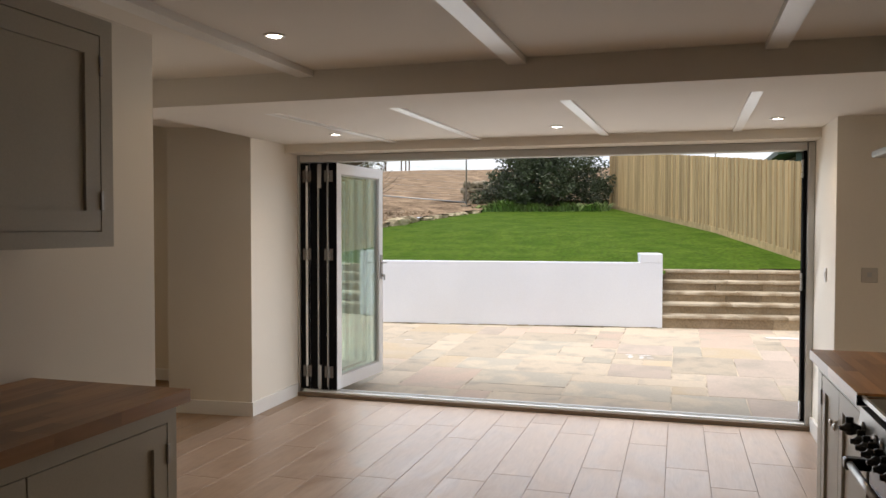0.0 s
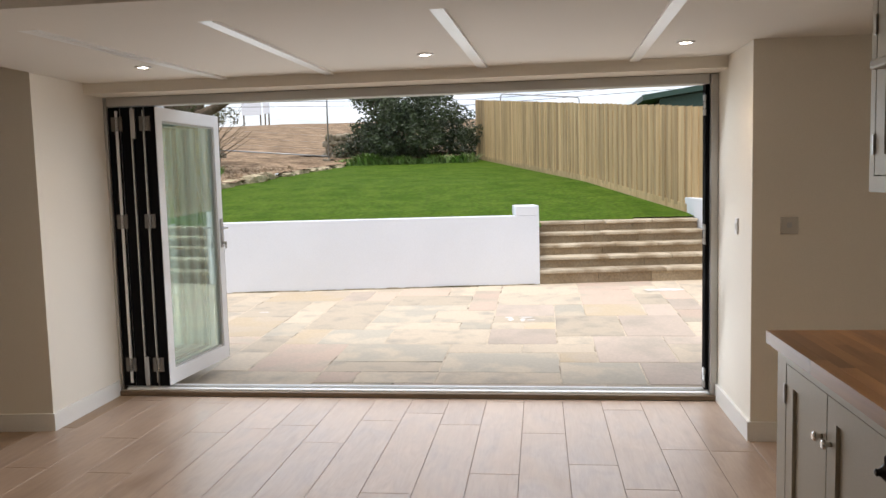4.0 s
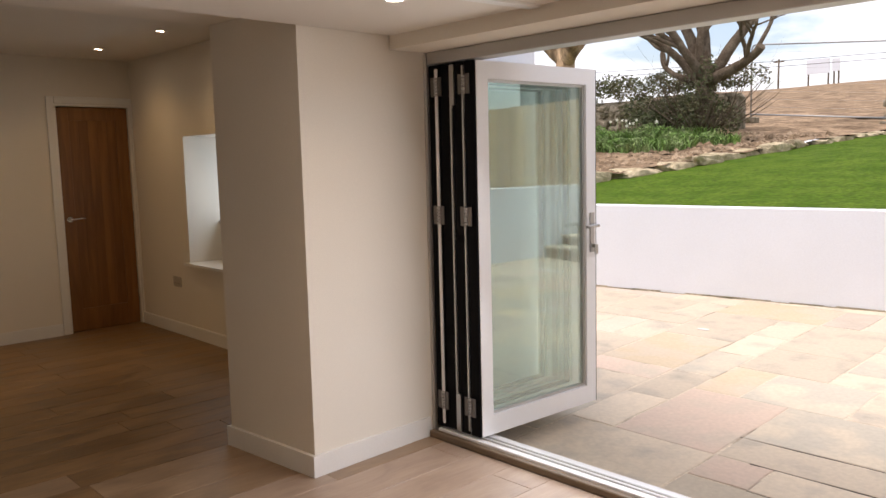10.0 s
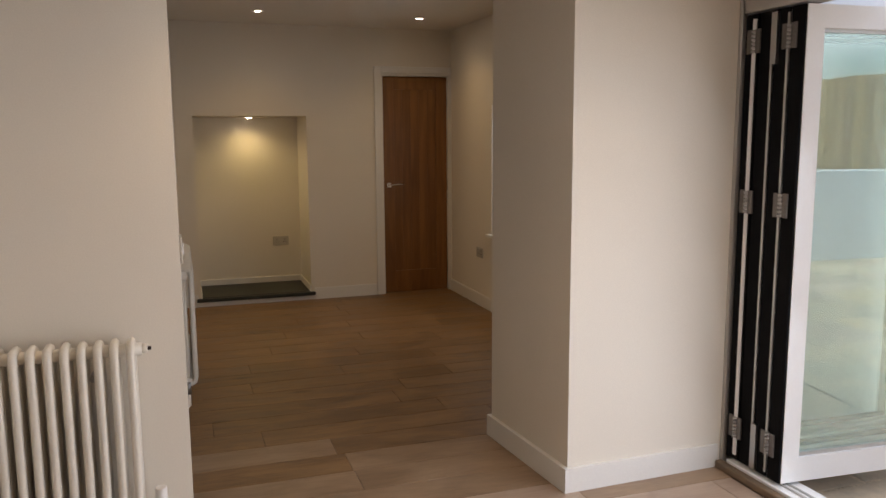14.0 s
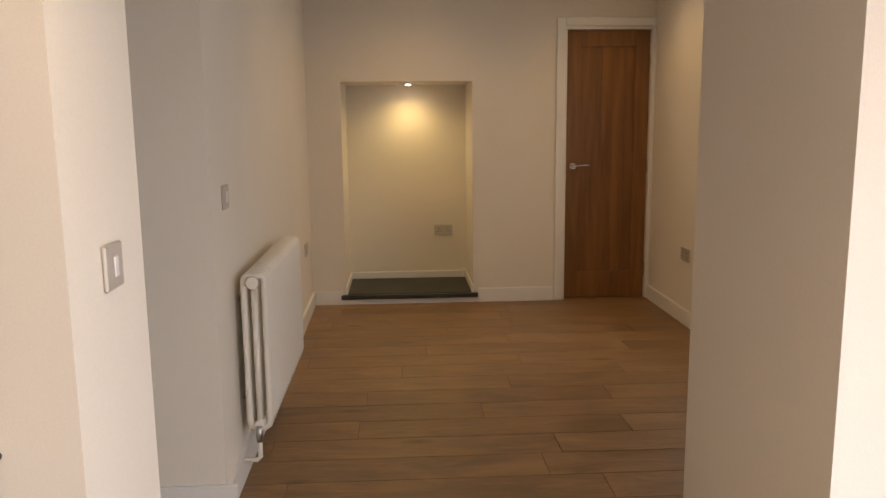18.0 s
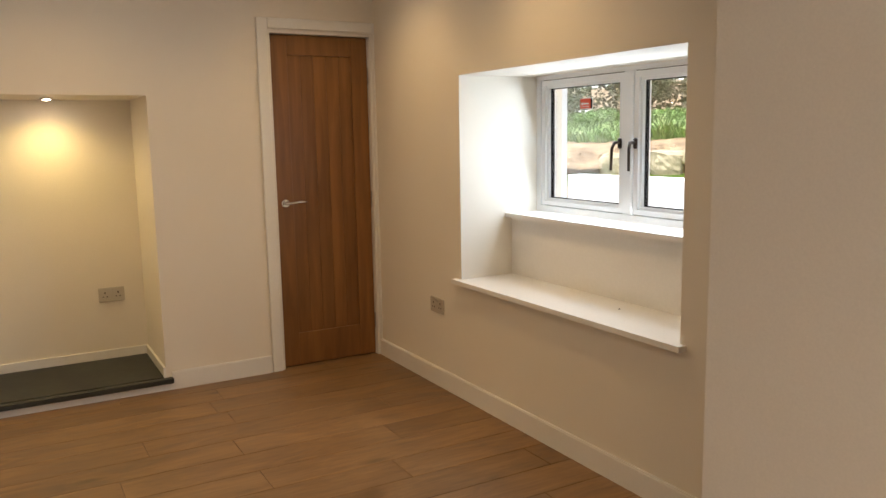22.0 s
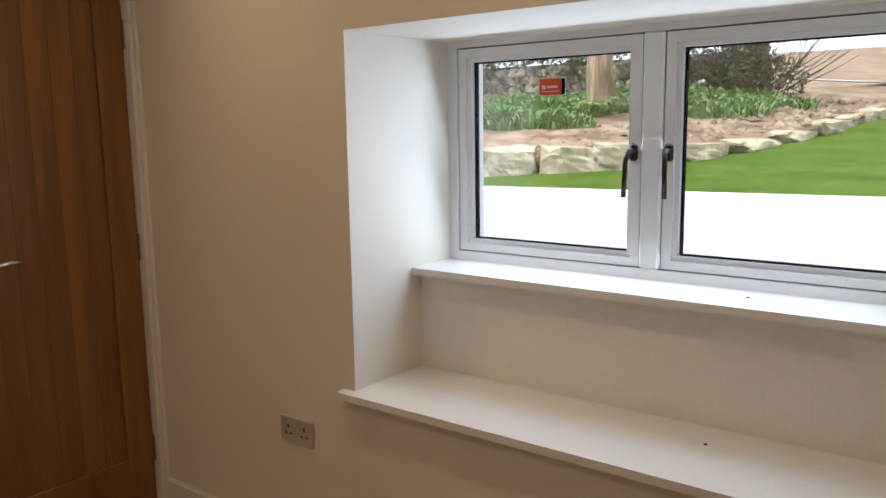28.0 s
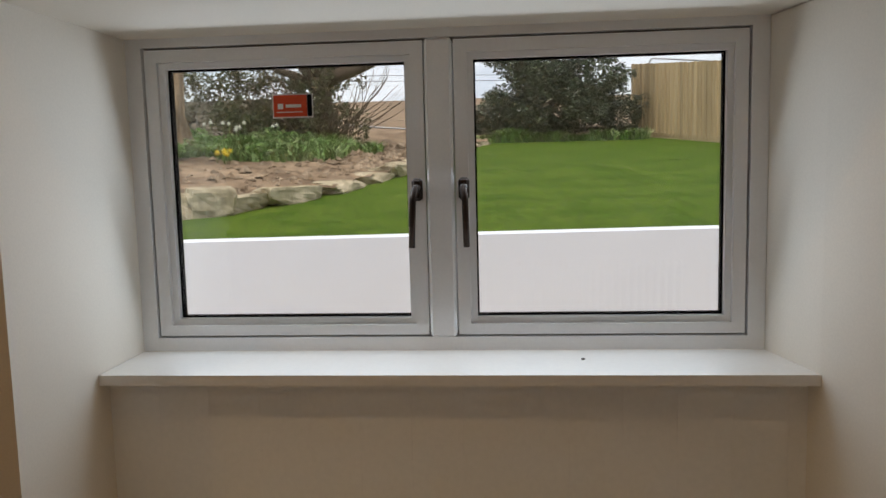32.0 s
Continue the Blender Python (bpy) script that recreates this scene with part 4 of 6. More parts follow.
for i in range(32):
    row = i % 4
    part("stone", boulder(-6.95 + (i // 4) * 0.27 + 0.12 * (row % 2), 26.93, 2.28 + 0.2 * row, rng.uniform(0.27, 0.36), 0.22, rng.uniform(0.2, 0.25), rng.uniform(-0.1, 0.1), i + 300), STONEWALL, gate_wall)
stuff_cloud("ivy", [(-19 + i * 0.62, 22.6, 3.25 + 0.12 * math.sin(i * 2.1), 0.75, 0.45, 0.36) for i in range(17)] + [(-18.5 + i * 2.4, 22.3, 2.75, 0.45, 0.2, 0.4) for i in range(4)],
            11000, 0.05, IVY, "dark ivy and bramble over the field bank", "ivy", 5)
stuff_cloud("bramble_hedge", [(-18.0 + 0.5 * math.sin(i * 1.7), 12.4 + 0.75 * i, 2.2 + 0.035 * i + 0.15 * math.sin(i * 2.3), 0.9, 0.6, 0.75) for i in range(14)], 12000, 0.07, IVY, "brown and green bramble hedge at the garden edge", "hedge", 16)
stuff_cloud("hedge", [(-6.3 + 0.45 * i, 26.6, 2.35 + 0.12 * i, 0.4, 0.3, 0.35 + 0.06 * i) for i in range(4)] + [(-5.6 + i * 0.6, 27.5, 2.75, 0.5, 0.4, 0.6) for i in range(4)] + [(-2.35, 27.3, 2.85, 0.5, 0.35, 0.85), (-2.9, 27.3, 2.8, 0.7, 0.4, 0.8)], 6500, 0.055, LEAF, "dark clipped hedge behind the bush", "hedge", 6)


def blades(name, spots, count, height, mat, label, category, seed, zf, width=0.012):
    """Thin arched blades scattered over patches of (x, y, rx, ry)."""
    rnd = random.Random(seed)
    verts, faces = [], []
    for _ in range(count):
        sx, sy, rx, ry = rnd.choice(spots)
        a, r = rnd.uniform(0, 6.28), math.sqrt(rnd.random())
        x, y = sx + rx * r * math.cos(a), sy + ry * r * math.sin(a)
        z = zf(x, y) - 0.02
        h = height * rnd.uniform(0.35, 1.2) * (0.55 + 0.9 * max(0.0, noise.noise((x * 1.3, y * 1.3, 4.0)) + 0.35))
        b = rnd.uniform(0, 6.28)
        d = Vector((math.cos(b), math.sin(b), 0))
        w = Vector((-d.y, d.x, 0)) * width * rnd.uniform(0.7, 1.5)
        lean = d * h * rnd.uniform(0.2, 1.3)
        base = Vector((x, y, z))
        mid = base + lean * 0.35 + Vector((0, 0, h * 0.65))
        tip = base + lean + Vector((0, 0, h))
        i = len(verts)
        verts += [base - w, base + w, mid + w * 0.8, mid - w * 0.8, tip]
        faces += [(i, i + 1, i + 2, i + 3), (i + 3, i + 2, i + 4)]
    ob = new(name, cloud_mesh(name, (verts, faces), mat))
    return tagged(ob, label, category, "", "stuff")


stuff_cloud("trunk_ivy", [(-8.9, 20.1, 2.35, 0.75, 0.5, 0.5), (-9.6, 20.3, 2.3, 0.7, 0.5, 0.45), (-8.3, 20.2, 2.2, 0.5, 0.4, 0.35), (-8.8, 20.2, 3.0, 0.45, 0.35, 0.6), (-10.4, 20.6, 2.4, 0.8, 0.5, 0.5)],
            5200, 0.05, IVY, "brown-green ivy round the foot of the bare tree", "ivy", 27)
blades("wild_grass", [(-8.6 - 0.75 * i, 17.9 + 0.35 * math.sin(i) - 0.10 * i, 0.8, 1.1) for i in range(13)] + [(-8.2, 19.2, 0.8, 0.6), (-9.2, 18.9, 0.9, 0.8), (-10.6, 18.9, 1.2, 1.2), (-12.6, 18.8, 1.6, 1.5), (-14.8, 18.6, 1.6, 1.6), (-11.5, 20.4, 1.6, 1.0), (-14.0, 20.4, 1.8, 1.0), (-10.6, 15.6, 0.9, 0.6), (-12.2, 15.6, 1.0, 0.9), (-13.6, 16.2, 1.3, 1.2), (-15.5, 16.0, 1.3, 1.5), (-11.4, 16.4, 1.0, 0.7), (-13.4, 14.4, 1.0, 0.8), (-15.0, 14.6, 1.2, 1.2), (-12.0, 14.6, 0.7, 0.5), (-16.5, 14.0, 1.2, 1.4), (-16.8, 17.5, 1.2, 1.8)],
       56000, 0.23, WEED, "long fresh green grass and daffodil leaves on the bank", "grass", 8, bank_z, 0.013)
blades("bush_edge_weeds", [(-5.7 + 0.5 * i, 24.75, 0.4, 0.35) for i in range(8)], 3500, 0.28, WEED, "fresh weeds at the foot of the bush", "weeds", 9, lawn_z, 0.03)


def daffodil(x, y, zb, h, mat):
    t = thing("daffodil", x, y, zb, "daffodil flower on a thin green stalk", "flower", "daffodils on the bank")
    part("stalk", tube([(x, y, zb), (x + 0.01, y, zb + h)], 0.006, 5), WEED, t)
    bm = bmesh.new()
    c = bm.verts.new((x + 0.01, y - 0.03, zb + h))
    ring = []
    for k in range(12):
        a = k * math.pi / 6
        r = 0.055 if k % 2 else 0.022
        ring.append(bm.verts.new((x + 0.01 + r * math.cos(a), y - 0.01, zb + h + r * math.sin(a))))
    for k in range(12):
        bm.faces.new((c, ring[k], ring[(k + 1) % 12]))
    part("petals", bm, mat, t)


stuff_cloud("bank_weeds", [(-8.7 - 0.62 * i, 17.5 + 0.5 * math.sin(i * 1.9) - 0.08 * i, bank_z(-8.7 - 0.62 * i, 17.5) + 0.06, 0.5, 0.55, 0.14 + 0.05 * math.sin(i * 2.7)) for i in range(14)]
            + [(-8.3 - 0.8 * i, 19.0 + 0.4 * math.sin(i), bank_z(-8.3 - 0.8 * i, 19.0) + 0.1, 0.6, 0.5, 0.2) for i in range(8)], 17000, 0.05, WEED, "low leafy green weeds on the bank", "weeds", 14)
PETAL = material("white_petals", (0.75, 0.74, 0.62), 0.6, var=0.05, bump=0)
PETAL_Y = material("yellow_petals", (0.75, 0.55, 0.03), 0.6, var=0.05, bump=0)
for k in range(12):
    x, y = -11.2 + 2.2 * rng.random(), 19.2 + 0.9 * rng.random()
    daffodil(x, y, bank_z(x, y), rng.uniform(0.36, 0.5), PETAL)
for k in range(7):
    x, y = -9.55 + 0.25 * rng.random(), 16.55 + 0.2 * rng.random()
    daffodil(x, y, bank_z(x, y), rng.uniform(0.12, 0.2), PETAL_Y)
blades("lawn_grass", [(-6 + i * 1.0, wall_y(-6 + i) + 0.55 + 0.8 * j, 0.75, 0.6) for i in range(9) for j in range(13) if not (i > 5 and j < 1)], 75000, 0.018, GRASS, "short mown grass blades of the lawn", "grass", 10,
       lambda x, y: lawn_z(x, y) if (y > wall_y(x) + 0.26 and not (x > 0.0 and y < wall_y(x) + 1.5) and x > border_x(y)) else -0.8, 0.008)

# distance: shed behind the fence, sheds and a pole on the skyline, overhead wires
shed = thing("green_shed", 6.5, 18.0, 1.2, "large green metal-clad shed behind the fence", "shed")
part("wall_panel", box(2.75, 12, 19.6, 24, 1.0, 3.0), METALSHED, shed)
bm = bmesh.new()
vs = [bm.verts.new(v) for v in ((2.35, 19.3, 3.02), (12, 19.3, 4.35), (12, 24.5, 4.35), (2.35, 24.5, 3.02), (2.35, 19.3, 3.14), (12, 19.3, 4.47), (12, 24.5, 4.47), (2.35, 24.5, 3.14))]
for f in ((3, 2, 1, 0), (4, 5, 6, 7), (0, 1, 5, 4), (1, 2, 6, 5), (2, 3, 7, 6), (3, 0, 4, 7)):
    bm.faces.new([vs[i] for i in f])
part("roof", bm, METALSHED, shed)
bm = bmesh.new()
vs = [bm.verts.new(v) for v in ((2.75, 19.6, 3.0), (12, 19.6, 3.0), (12, 19.6, 4.33), (2.75, 19.6, 3.06))]
bm.faces.new(vs)
part("gable", bm, METALSHED, shed)
barn = thing("skyline_board", -29, 80, 7.5, "pale grey boards on posts on the skyline", "sign board")
for xa, xb, za, zb in ((-30.4, -28.3, 8.5, 9.85), (-28.1, -27.4, 8.6, 9.75)):
    part("board", box(xa, xb, 80, 80.12, za, zb, 0.02), RENDER, barn)
    for x in (xa + 0.15, xb - 0.15):
        part("post", box(x - 0.06, x + 0.06, 80.13, 80.25, 6.2, zb - 0.1), BARK, barn)
pole = thing("utility_pole", -33, 80, 7.5, "distant wooden utility pole", "pole")
part("post", tube([(-33, 80, 6), (-33, 80, 10.2)], 0.09, 6), BARK, pole)
part("crossarm", box(-33.5, -32.5, 79.95, 80.05, 9.9, 10.02), BARK, pole)
for k, (za, zb) in enumerate(((6.3, 5.9), (6.0, 5.6))):
    solid("overhead_wire", tube([(-36, 48, za + 0.9), (-20, 48.3, za + 0.2), (-4, 48.6, zb + 0.2), (8, 49, zb + 0.7)], 0.016, 4), BLACK, "thin black overhead wire across the sky", "wire", "overhead wires")


# ---- the folding door ----
fd = thing("folding_door", -0.8, 6.33, 0.0, "white folding glass door, four leaves folded open", "door")
part("head_frame", box(-2.764, 1.07, 6.285, 6.385, 1.925, 1.984, 0.004), ALU, fd, "grey aluminium head rail")
part("jamb", box(-2.79, -2.766, 6.28, 6.385, 0.0, 1.984, 0.004), ALU, fd)
part("jamb", box(1.075, 1.12, 6.28, 6.385, 0.0, 1.984, 0.004), ALU, fd)
part("gasket", box(1.050, 1.074, 6.32, 6.40, 0.05, 1.924, 0.002), BLACK, fd, "black rubber gasket strip")
part("threshold_board", box(-2.77, 1.10, 6.245, 6.279, 0.0, 0.034, 0.004), THRESH, fd, "brown timber threshold strip")
part("sill", box(-2.742, 1.072, 6.281, 6.41, -0.06, 0.044, 0.003), UPVC, fd, "white weathered sill")
part("track", boxes((-2.74, 1.07, 6.315, 6.322, 0.044, 0.052), (-2.74, 1.07, 6.345, 6.352, 0.044, 0.052)), ALU, fd, "grey running track")
for z in (0.13, 1.02, 1.80):
    part("hinge", boxes((1.040, 1.0495, 6.300, 6.345, z - 0.06, z - 0.025), (1.042, 1.0495, 6.303, 6.342, z - 0.02, z + 0.02), (1.040, 1.0495, 6.300, 6.345, z + 0.025, z + 0.06)), STEEL, fd, "steel hinge")
LEAF_Y0, LEAF_Y1, LEAF_Z0, LEAF_Z1 = 6.297, 7.195, 0.058, 1.918
for i, (xa, xb) in enumerate(((-2.722, -2.705), (-2.640, -2.610), (-2.556, -2.525), (-2.472, -2.415))):
    turn = (xb - xa) / (LEAF_Y1 - LEAF_Y0)
    last = i == 3
    W, HT = LEAF_Y1 - LEAF_Y0, LEAF_Z1 - LEAF_Z0
    leaf_bm = bmesh.new()
    for a, b, c, d in ((0.008, 0.085, 0, HT), (W - 0.085, W - 0.008, 0, HT), (0.085, W - 0.085, 0, 0.10), (0.085, W - 0.085, HT - 0.085, HT)):
        bm_box(leaf_bm, -0.033, 0.033, a, b, c, d)
    for v in leaf_bm.verts:
        v.co.x += v.co.y * turn
    leaf = new("leaf", mesh_of("leaf", leaf_bm, UPVC))
    leaf.parent = fd
    leaf.location = Vector((xa, LEAF_Y0, LEAF_Z0)) - base_of(fd)
    tagged(leaf, "white framed glass leaf")

    def local(name, bm, mat, label=""):
        for v in bm.verts:
            v.co.x += v.co.y * turn
        ob = new(name, mesh_of(name, bm, mat))
        ob.parent = leaf
        return tagged(ob, label)

    local("edge_seal", boxes((-0.036, 0.030 if last else 0.036, -0.002, 0.0075, 0.0, HT)), BLACK, "black edge seal")
    local("edge_seal", boxes((-0.036, 0.030, W - 0.0075, W + 0.001, 0.0, HT)), BLACK, "black edge seal")
    bead = bmesh.new()
    for a, b, c, d in ((0.085, 0.099, 0.10, HT - 0.085), (W - 0.099, W - 0.085, 0.10, HT - 0.085), (0.099, W - 0.099, 0.10, 0.114), (0.099, W - 0.099, HT - 0.099, HT - 0.085)):
        bm_box(bead, -0.012, 0.018, a, b, c, d)
    local("glazing_bead", bead, ALU if i % 2 else BLACK)
    for gx in (0.003,):
        g = local("glass", boxes((gx, gx + 0.005, 0.09, W - 0.09, 0.105, HT - 0.09)), PANE_F if last else PANE_T)
        g.visible_shadow = False
    # light weather strips and hinge plates on the near edge
    if i in (0, 1, 2):
        local("weather_strip", boxes((0.010 if i == 0 else 0.034, 0.028 if i == 0 else 0.044, -0.008, -0.0025, 0.02, HT - 0.02)), UPVC if i == 0 else ALU, "pale weather strip")
    if i in (0, 2):
        hc = 0.024 if i == 0 else 0.052
        for z in (0.147, 1.112, 1.752):
            hb = boxes((hc - 0.037, hc - 0.012, -0.014, -0.0085, z - 0.047, z + 0.047), (hc + 0.012, hc + 0.037, -0.014, -0.0085, z - 0.047, z + 0.047))
            local("hinge", hb, HINGE, "grey-brown folding-door hinge")
            kb = bmesh.new()
            for k in range(6):
                tube([(hc, -0.012, z - 0.045 + 0.0155 * k), (hc, -0.012, z - 0.0335 + 0.0155 * k)], 0.0105, 8, None, True, kb)
            local("hinge_barrel", kb, STEEL, "steel hinge barrel")
    if i == 1:
        for z in (0.09, HT - 0.12):
            local("latch_block", boxes((0.040, 0.070, -0.014, -0.0022, z - 0.085, z + 0.11)), STEEL, "pale steel latch block")
    if last:
        hx = 0.034
        hy = W - 0.045
        local("backplate", boxes((hx, hx + 0.008, hy - 0.016, hy + 0.016, 0.86, 1.08)), STEEL, "steel lock plate")
        hb = tube([(hx + 0.005, hy, 1.01), (hx + 0.05, hy, 1.01)], 0.008, 8)
        tube([(hx + 0.048, hy + 0.004, 1.01), (hx + 0.05, hy - 0.05, 1.012), (hx + 0.05, hy - 0.10, 1.008)], 0.008, 8, None, True, hb)
        local("lever_handle", hb, STEEL, "steel lever handle")
        local("key", boxes((hx + 0.008, hx + 0.035, hy - 0.003, hy + 0.003, 0.885, 0.905), (hx + 0.03, hx + 0.036, hy - 0.012, hy + 0.012, 0.85, 0.905)), STEEL, "key in the lock")

# ---- oak door of the snug ----
dr = thing("snug_door", -7.05, (DY0 + DY1) / 2, 0.0, "closed oak cottage door with grooved boards", "door")
FX = -7.035
part("architrave", box(-7.0, -6.982, DY0 - 0.085, DY0 - 0.022, 0, DZ + 0.085, 0.004), TRIM, dr, "white painted architrave")
part("architrave", box(-7.0, -6.982, DY1 + 0.016, RY1 - 0.001, 0, DZ + 0.085, 0.004), TRIM, dr, "white painted architrave")
part("architrave", box(-7.0, -6.982, DY0 - 0.022, DY1 + 0.016, DZ + 0.024, DZ + 0.085, 0.004), TRIM, dr, "white painted architrave")
part("door_lining", boxes((-7.12, -7.001, DY0 - 0.03, DY0 - 0.004, 0, DZ + 0.03), (-7.12, -7.001, DY1 + 0.004, DY1 + 0.03, 0, DZ + 0.03), (-7.12, -7.001, DY0 - 0.004, DY1 + 0.004, DZ + 0.004, DZ + 0.03)), TRIM, dr, "white painted door lining")
ST = 0.105
part("stile", box(FX - 0.035, FX, DY0, DY0 + ST, 0.006, DZ, 0.002), OAKDOOR, dr)
part("stile", box(FX - 0.035, FX, DY1 - ST, DY1, 0.006, DZ, 0.002), OAKDOOR, dr)
part("rail", box(FX - 0.035, FX - 0.001, DY0 + ST, DY1 - ST, 0.006, 0.205, 0.002), OAKDOOR, dr)
part("rail", box(FX - 0.035, FX - 0.001, DY0 + ST, DY1 - ST, DZ - 0.115, DZ, 0.002), OAKDOOR, dr)
bw = (DY1 - DY0 - 2 * ST) / 5
for k in range(5):
    part("board", box(FX - 0.03, FX - 0.010, DY0 + ST + bw * k + 0.0004, DY0 + ST + bw * (k + 1) - 0.0004, 0.205, DZ - 0.115, 0.001), OAKDOOR, dr)
hy, hz = DY0 + 0.055, 1.005
part("rose", lathe([(0.026, 0), (0.026, 0.008), (0.02, 0.011)], (FX, hy, hz), "x", 20), CHROME, dr, "chrome handle rose")
hb = tube([(FX + 0.01, hy, hz), (FX + 0.05, hy, hz)], 0.009, 10)
tube([(FX + 0.046, hy - 0.008, hz), (FX + 0.052, hy + 0.03, hz + 0.003), (FX + 0.052, hy + 0.075, hz + 0.009), (FX + 0.048, hy + 0.118, hz + 0.007)], 0.009, 10, 0.007, True, hb)
part("lever_handle", hb, CHROME, dr, "chrome lever handle")
for z in (0.22, 1.0, 1.76):
    part("hinge", box(FX - 0.01, FX + 0.010, DY1 + 0.0005, DY1 + 0.012, z - 0.05, z + 0.05, 0.002), STEEL, dr, "steel butt hinge")

# ---- lit niche with a slate hearth ----
hearth = thing("slate_hearth", -7.2, 4.68, 0.035, "dark slate hearth slab in the niche", "hearth")
part("slab", box(NX + 0.012, -7.001, NY0 + 0.012, NY1 - 0.012, 0.043, 0.076, 0.002), SLATE, hearth)
part("front_edge", box(-6.998, -6.962, NY0 - 0.035, NY1 + 0.035, 0.041, 0.072, 0.004), SLATE, hearth)
struct("baseboard_niche", boxes((NX, NX + 0.012, NY0, NY1, 0.043, 0.128), (NX + 0.012, -7.0, NY0, NY0 + 0.012, 0.043, 0.128), (NX + 0.012, -7.0, NY1 - 0.012, NY1, 0.043, 0.128),
                                (-7.0, -6.985, NY0 - 0.02, NY1 + 0.03, 0.0, 0.0405)), TRIM, "white painted trim round the hearth", "skirting")

# ---- snug window ----
win = thing("snug_window", -5.28, 7.0, 0.975, "white two-light casement window with dark handles", "window")
FX0, FX1, FZ0, FZ1 = -5.990, -4.580, 0.976, 1.692
FY0, FY1 = 6.985, 7.06
part("outer_frame", boxes((FX0, FX0 + 0.036, FY0, FY1, FZ0, FZ1), (FX1 - 0.036, FX1, FY0, FY1, FZ0, FZ1), (FX0 + 0.036, FX1 - 0.036, FY0, FY1, FZ0, FZ0 + 0.030),
                          (FX0 + 0.036, FX1 - 0.036, FY0, FY1, FZ1 - 0.022, FZ1)), UPVC, win)
MX = -5.283
part("weather_seal", boxes((FX0 + 0.0355, FX1 - 0.0355, FY0 + 0.022, FY1 - 0.002, FZ0 + 0.0295, FZ0 + 0.036), (FX0 + 0.0355, FX1 - 0.0355, FY0 + 0.022, FY1 - 0.002, FZ1 - 0.028, FZ1 - 0.0215),
                           (FX0 + 0.0355, FX0 + 0.042, FY0 + 0.022, FY1 - 0.002, FZ0 + 0.037, FZ1 - 0.029), (FX1 - 0.042, FX1 - 0.0355, FY0 + 0.022, FY1 - 0.002, FZ0 + 0.037, FZ1 - 0.029)), HINGE, win, "dark rubber weather seal")
part("mullion", box(MX - 0.030, MX + 0.030, FY0 - 0.004, FY1, FZ0 + 0.030, FZ1 - 0.022, 0.006), UPVC, win)


def casement(x0, x1, z0, z1, hinge_left):
    w = 0.028
    sash = part("sash", boxes((x0, x0 + w, FY0 + 0.006, FY1 + 0.01, z0, z1), (x1 - w, x1, FY0 + 0.006, FY1 + 0.01, z0, z1), (x0 + w, x1 - w, FY0 + 0.006, FY1 + 0.01, z0, z0 + w - 0.004),
                              (x0 + w, x1 - w, FY0 + 0.006, FY1 + 0.01, z1 - w, z1)), UPVC, win)
    a, b, c, d = x0 + w, x1 - w, z0 + w - 0.004, z1 - w

    def sub(name, bm, mat, label=""):
        return part(name, bm, mat, sash, label)

    bd = bmesh.new()
    for q in ((a, a + 0.014, c, d), (b - 0.014, b, c, d), (a + 0.014, b - 0.014, c, c + 0.014), (a + 0.014, b - 0.014, d - 0.014, d)):
        bm_box(bd, q[0], q[1], FY0 + 0.018, FY0 + 0.035, q[2], q[3])
    sub("glazing_bead", bd, UPVC)
    gk = bmesh.new()
    for q in ((a, a + 0.017, c, d), (b - 0.017, b, c, d), (a + 0.017, b - 0.017, c, c + 0.017), (a + 0.017, b - 0.017, d - 0.017, d)):
        bm_box(gk, q[0], q[1], FY0 + 0.036, FY0 + 0.06, q[2], q[3])
    sub("spacer", gk, BLACK, "black glazing spacer")
    for yy in (FY0 + 0.036, FY0 + 0.056):
        g = sub("glass", box(a + 0.002, b - 0.002, yy, yy + 0.004, c + 0.002, d - 0.002), PANE)
        g.visible_shadow = False
    return sash


s1 = casement(FX0 + 0.0405, MX - 0.034, FZ0 + 0.0345, FZ1 - 0.0265, True)
s2 = casement(MX + 0.034, FX1 - 0.0405, FZ0 + 0.0345, FZ1 - 0.0265, False)
for sx, side, sash in ((MX - 0.052, -1, s1), (MX + 0.052, 1, s2)):
    zc = 1.345
    hb = box(sx - 0.012, sx + 0.012, FY0 - 0.010, FY0 + 0.006, zc - 0.030, zc + 0.020, 0.006)
    part("handle_base", hb, HANDLE, sash, "dark bronze handle base")
    hb = tube([(sx, FY0 - 0.006, zc), (sx, FY0 - 0.035, zc - 0.002), (sx + side * 0.006 * (1 if side < 0 else 0.7), FY0 - 0.045, zc - 0.03), (sx + side * 0.010 * (1 if side < 0 else 0.6), FY0 - 0.046, zc - 0.13)], 0.0085, 8, 0.007)
    part("lever_handle", hb, HANDLE, sash, "dark bronze window handle")
STK = material("red_orange_sticker", (0.72, 0.075, 0.02), 0.5, var=0.05, bump=0)
st = part("sticker", box(-5.665, -5.572, FY0 + 0.0325, FY0 + 0.0355, 1.508, 1.562), WHITE_PLATE, s1, "white edge of a glazing sticker")
st2 = part("sticker_face", box(-5.662, -5.585, FY0 + 0.0305, FY0 + 0.0322, 1.511, 1.559), STK, s1, "red-orange glazing sticker")
part("sticker_mark", boxes((-5.652, -5.640, FY0 + 0.0292, FY0 + 0.0302, 1.528, 1.540), (-5.634, -5.598, FY0 + 0.0292, FY0 + 0.0302, 1.531, 1.538), (-5.655, -5.595, FY0 + 0.0292, FY0 + 0.0302, 1.520, 1.522)), WHITE_PLATE, s1, "white print on the sticker")
part("sticker_band", box(-5.584, -5.574, FY0 + 0.0305, FY0 + 0.0322, 1.511, 1.559), BLACK, s1, "black band on the sticker")
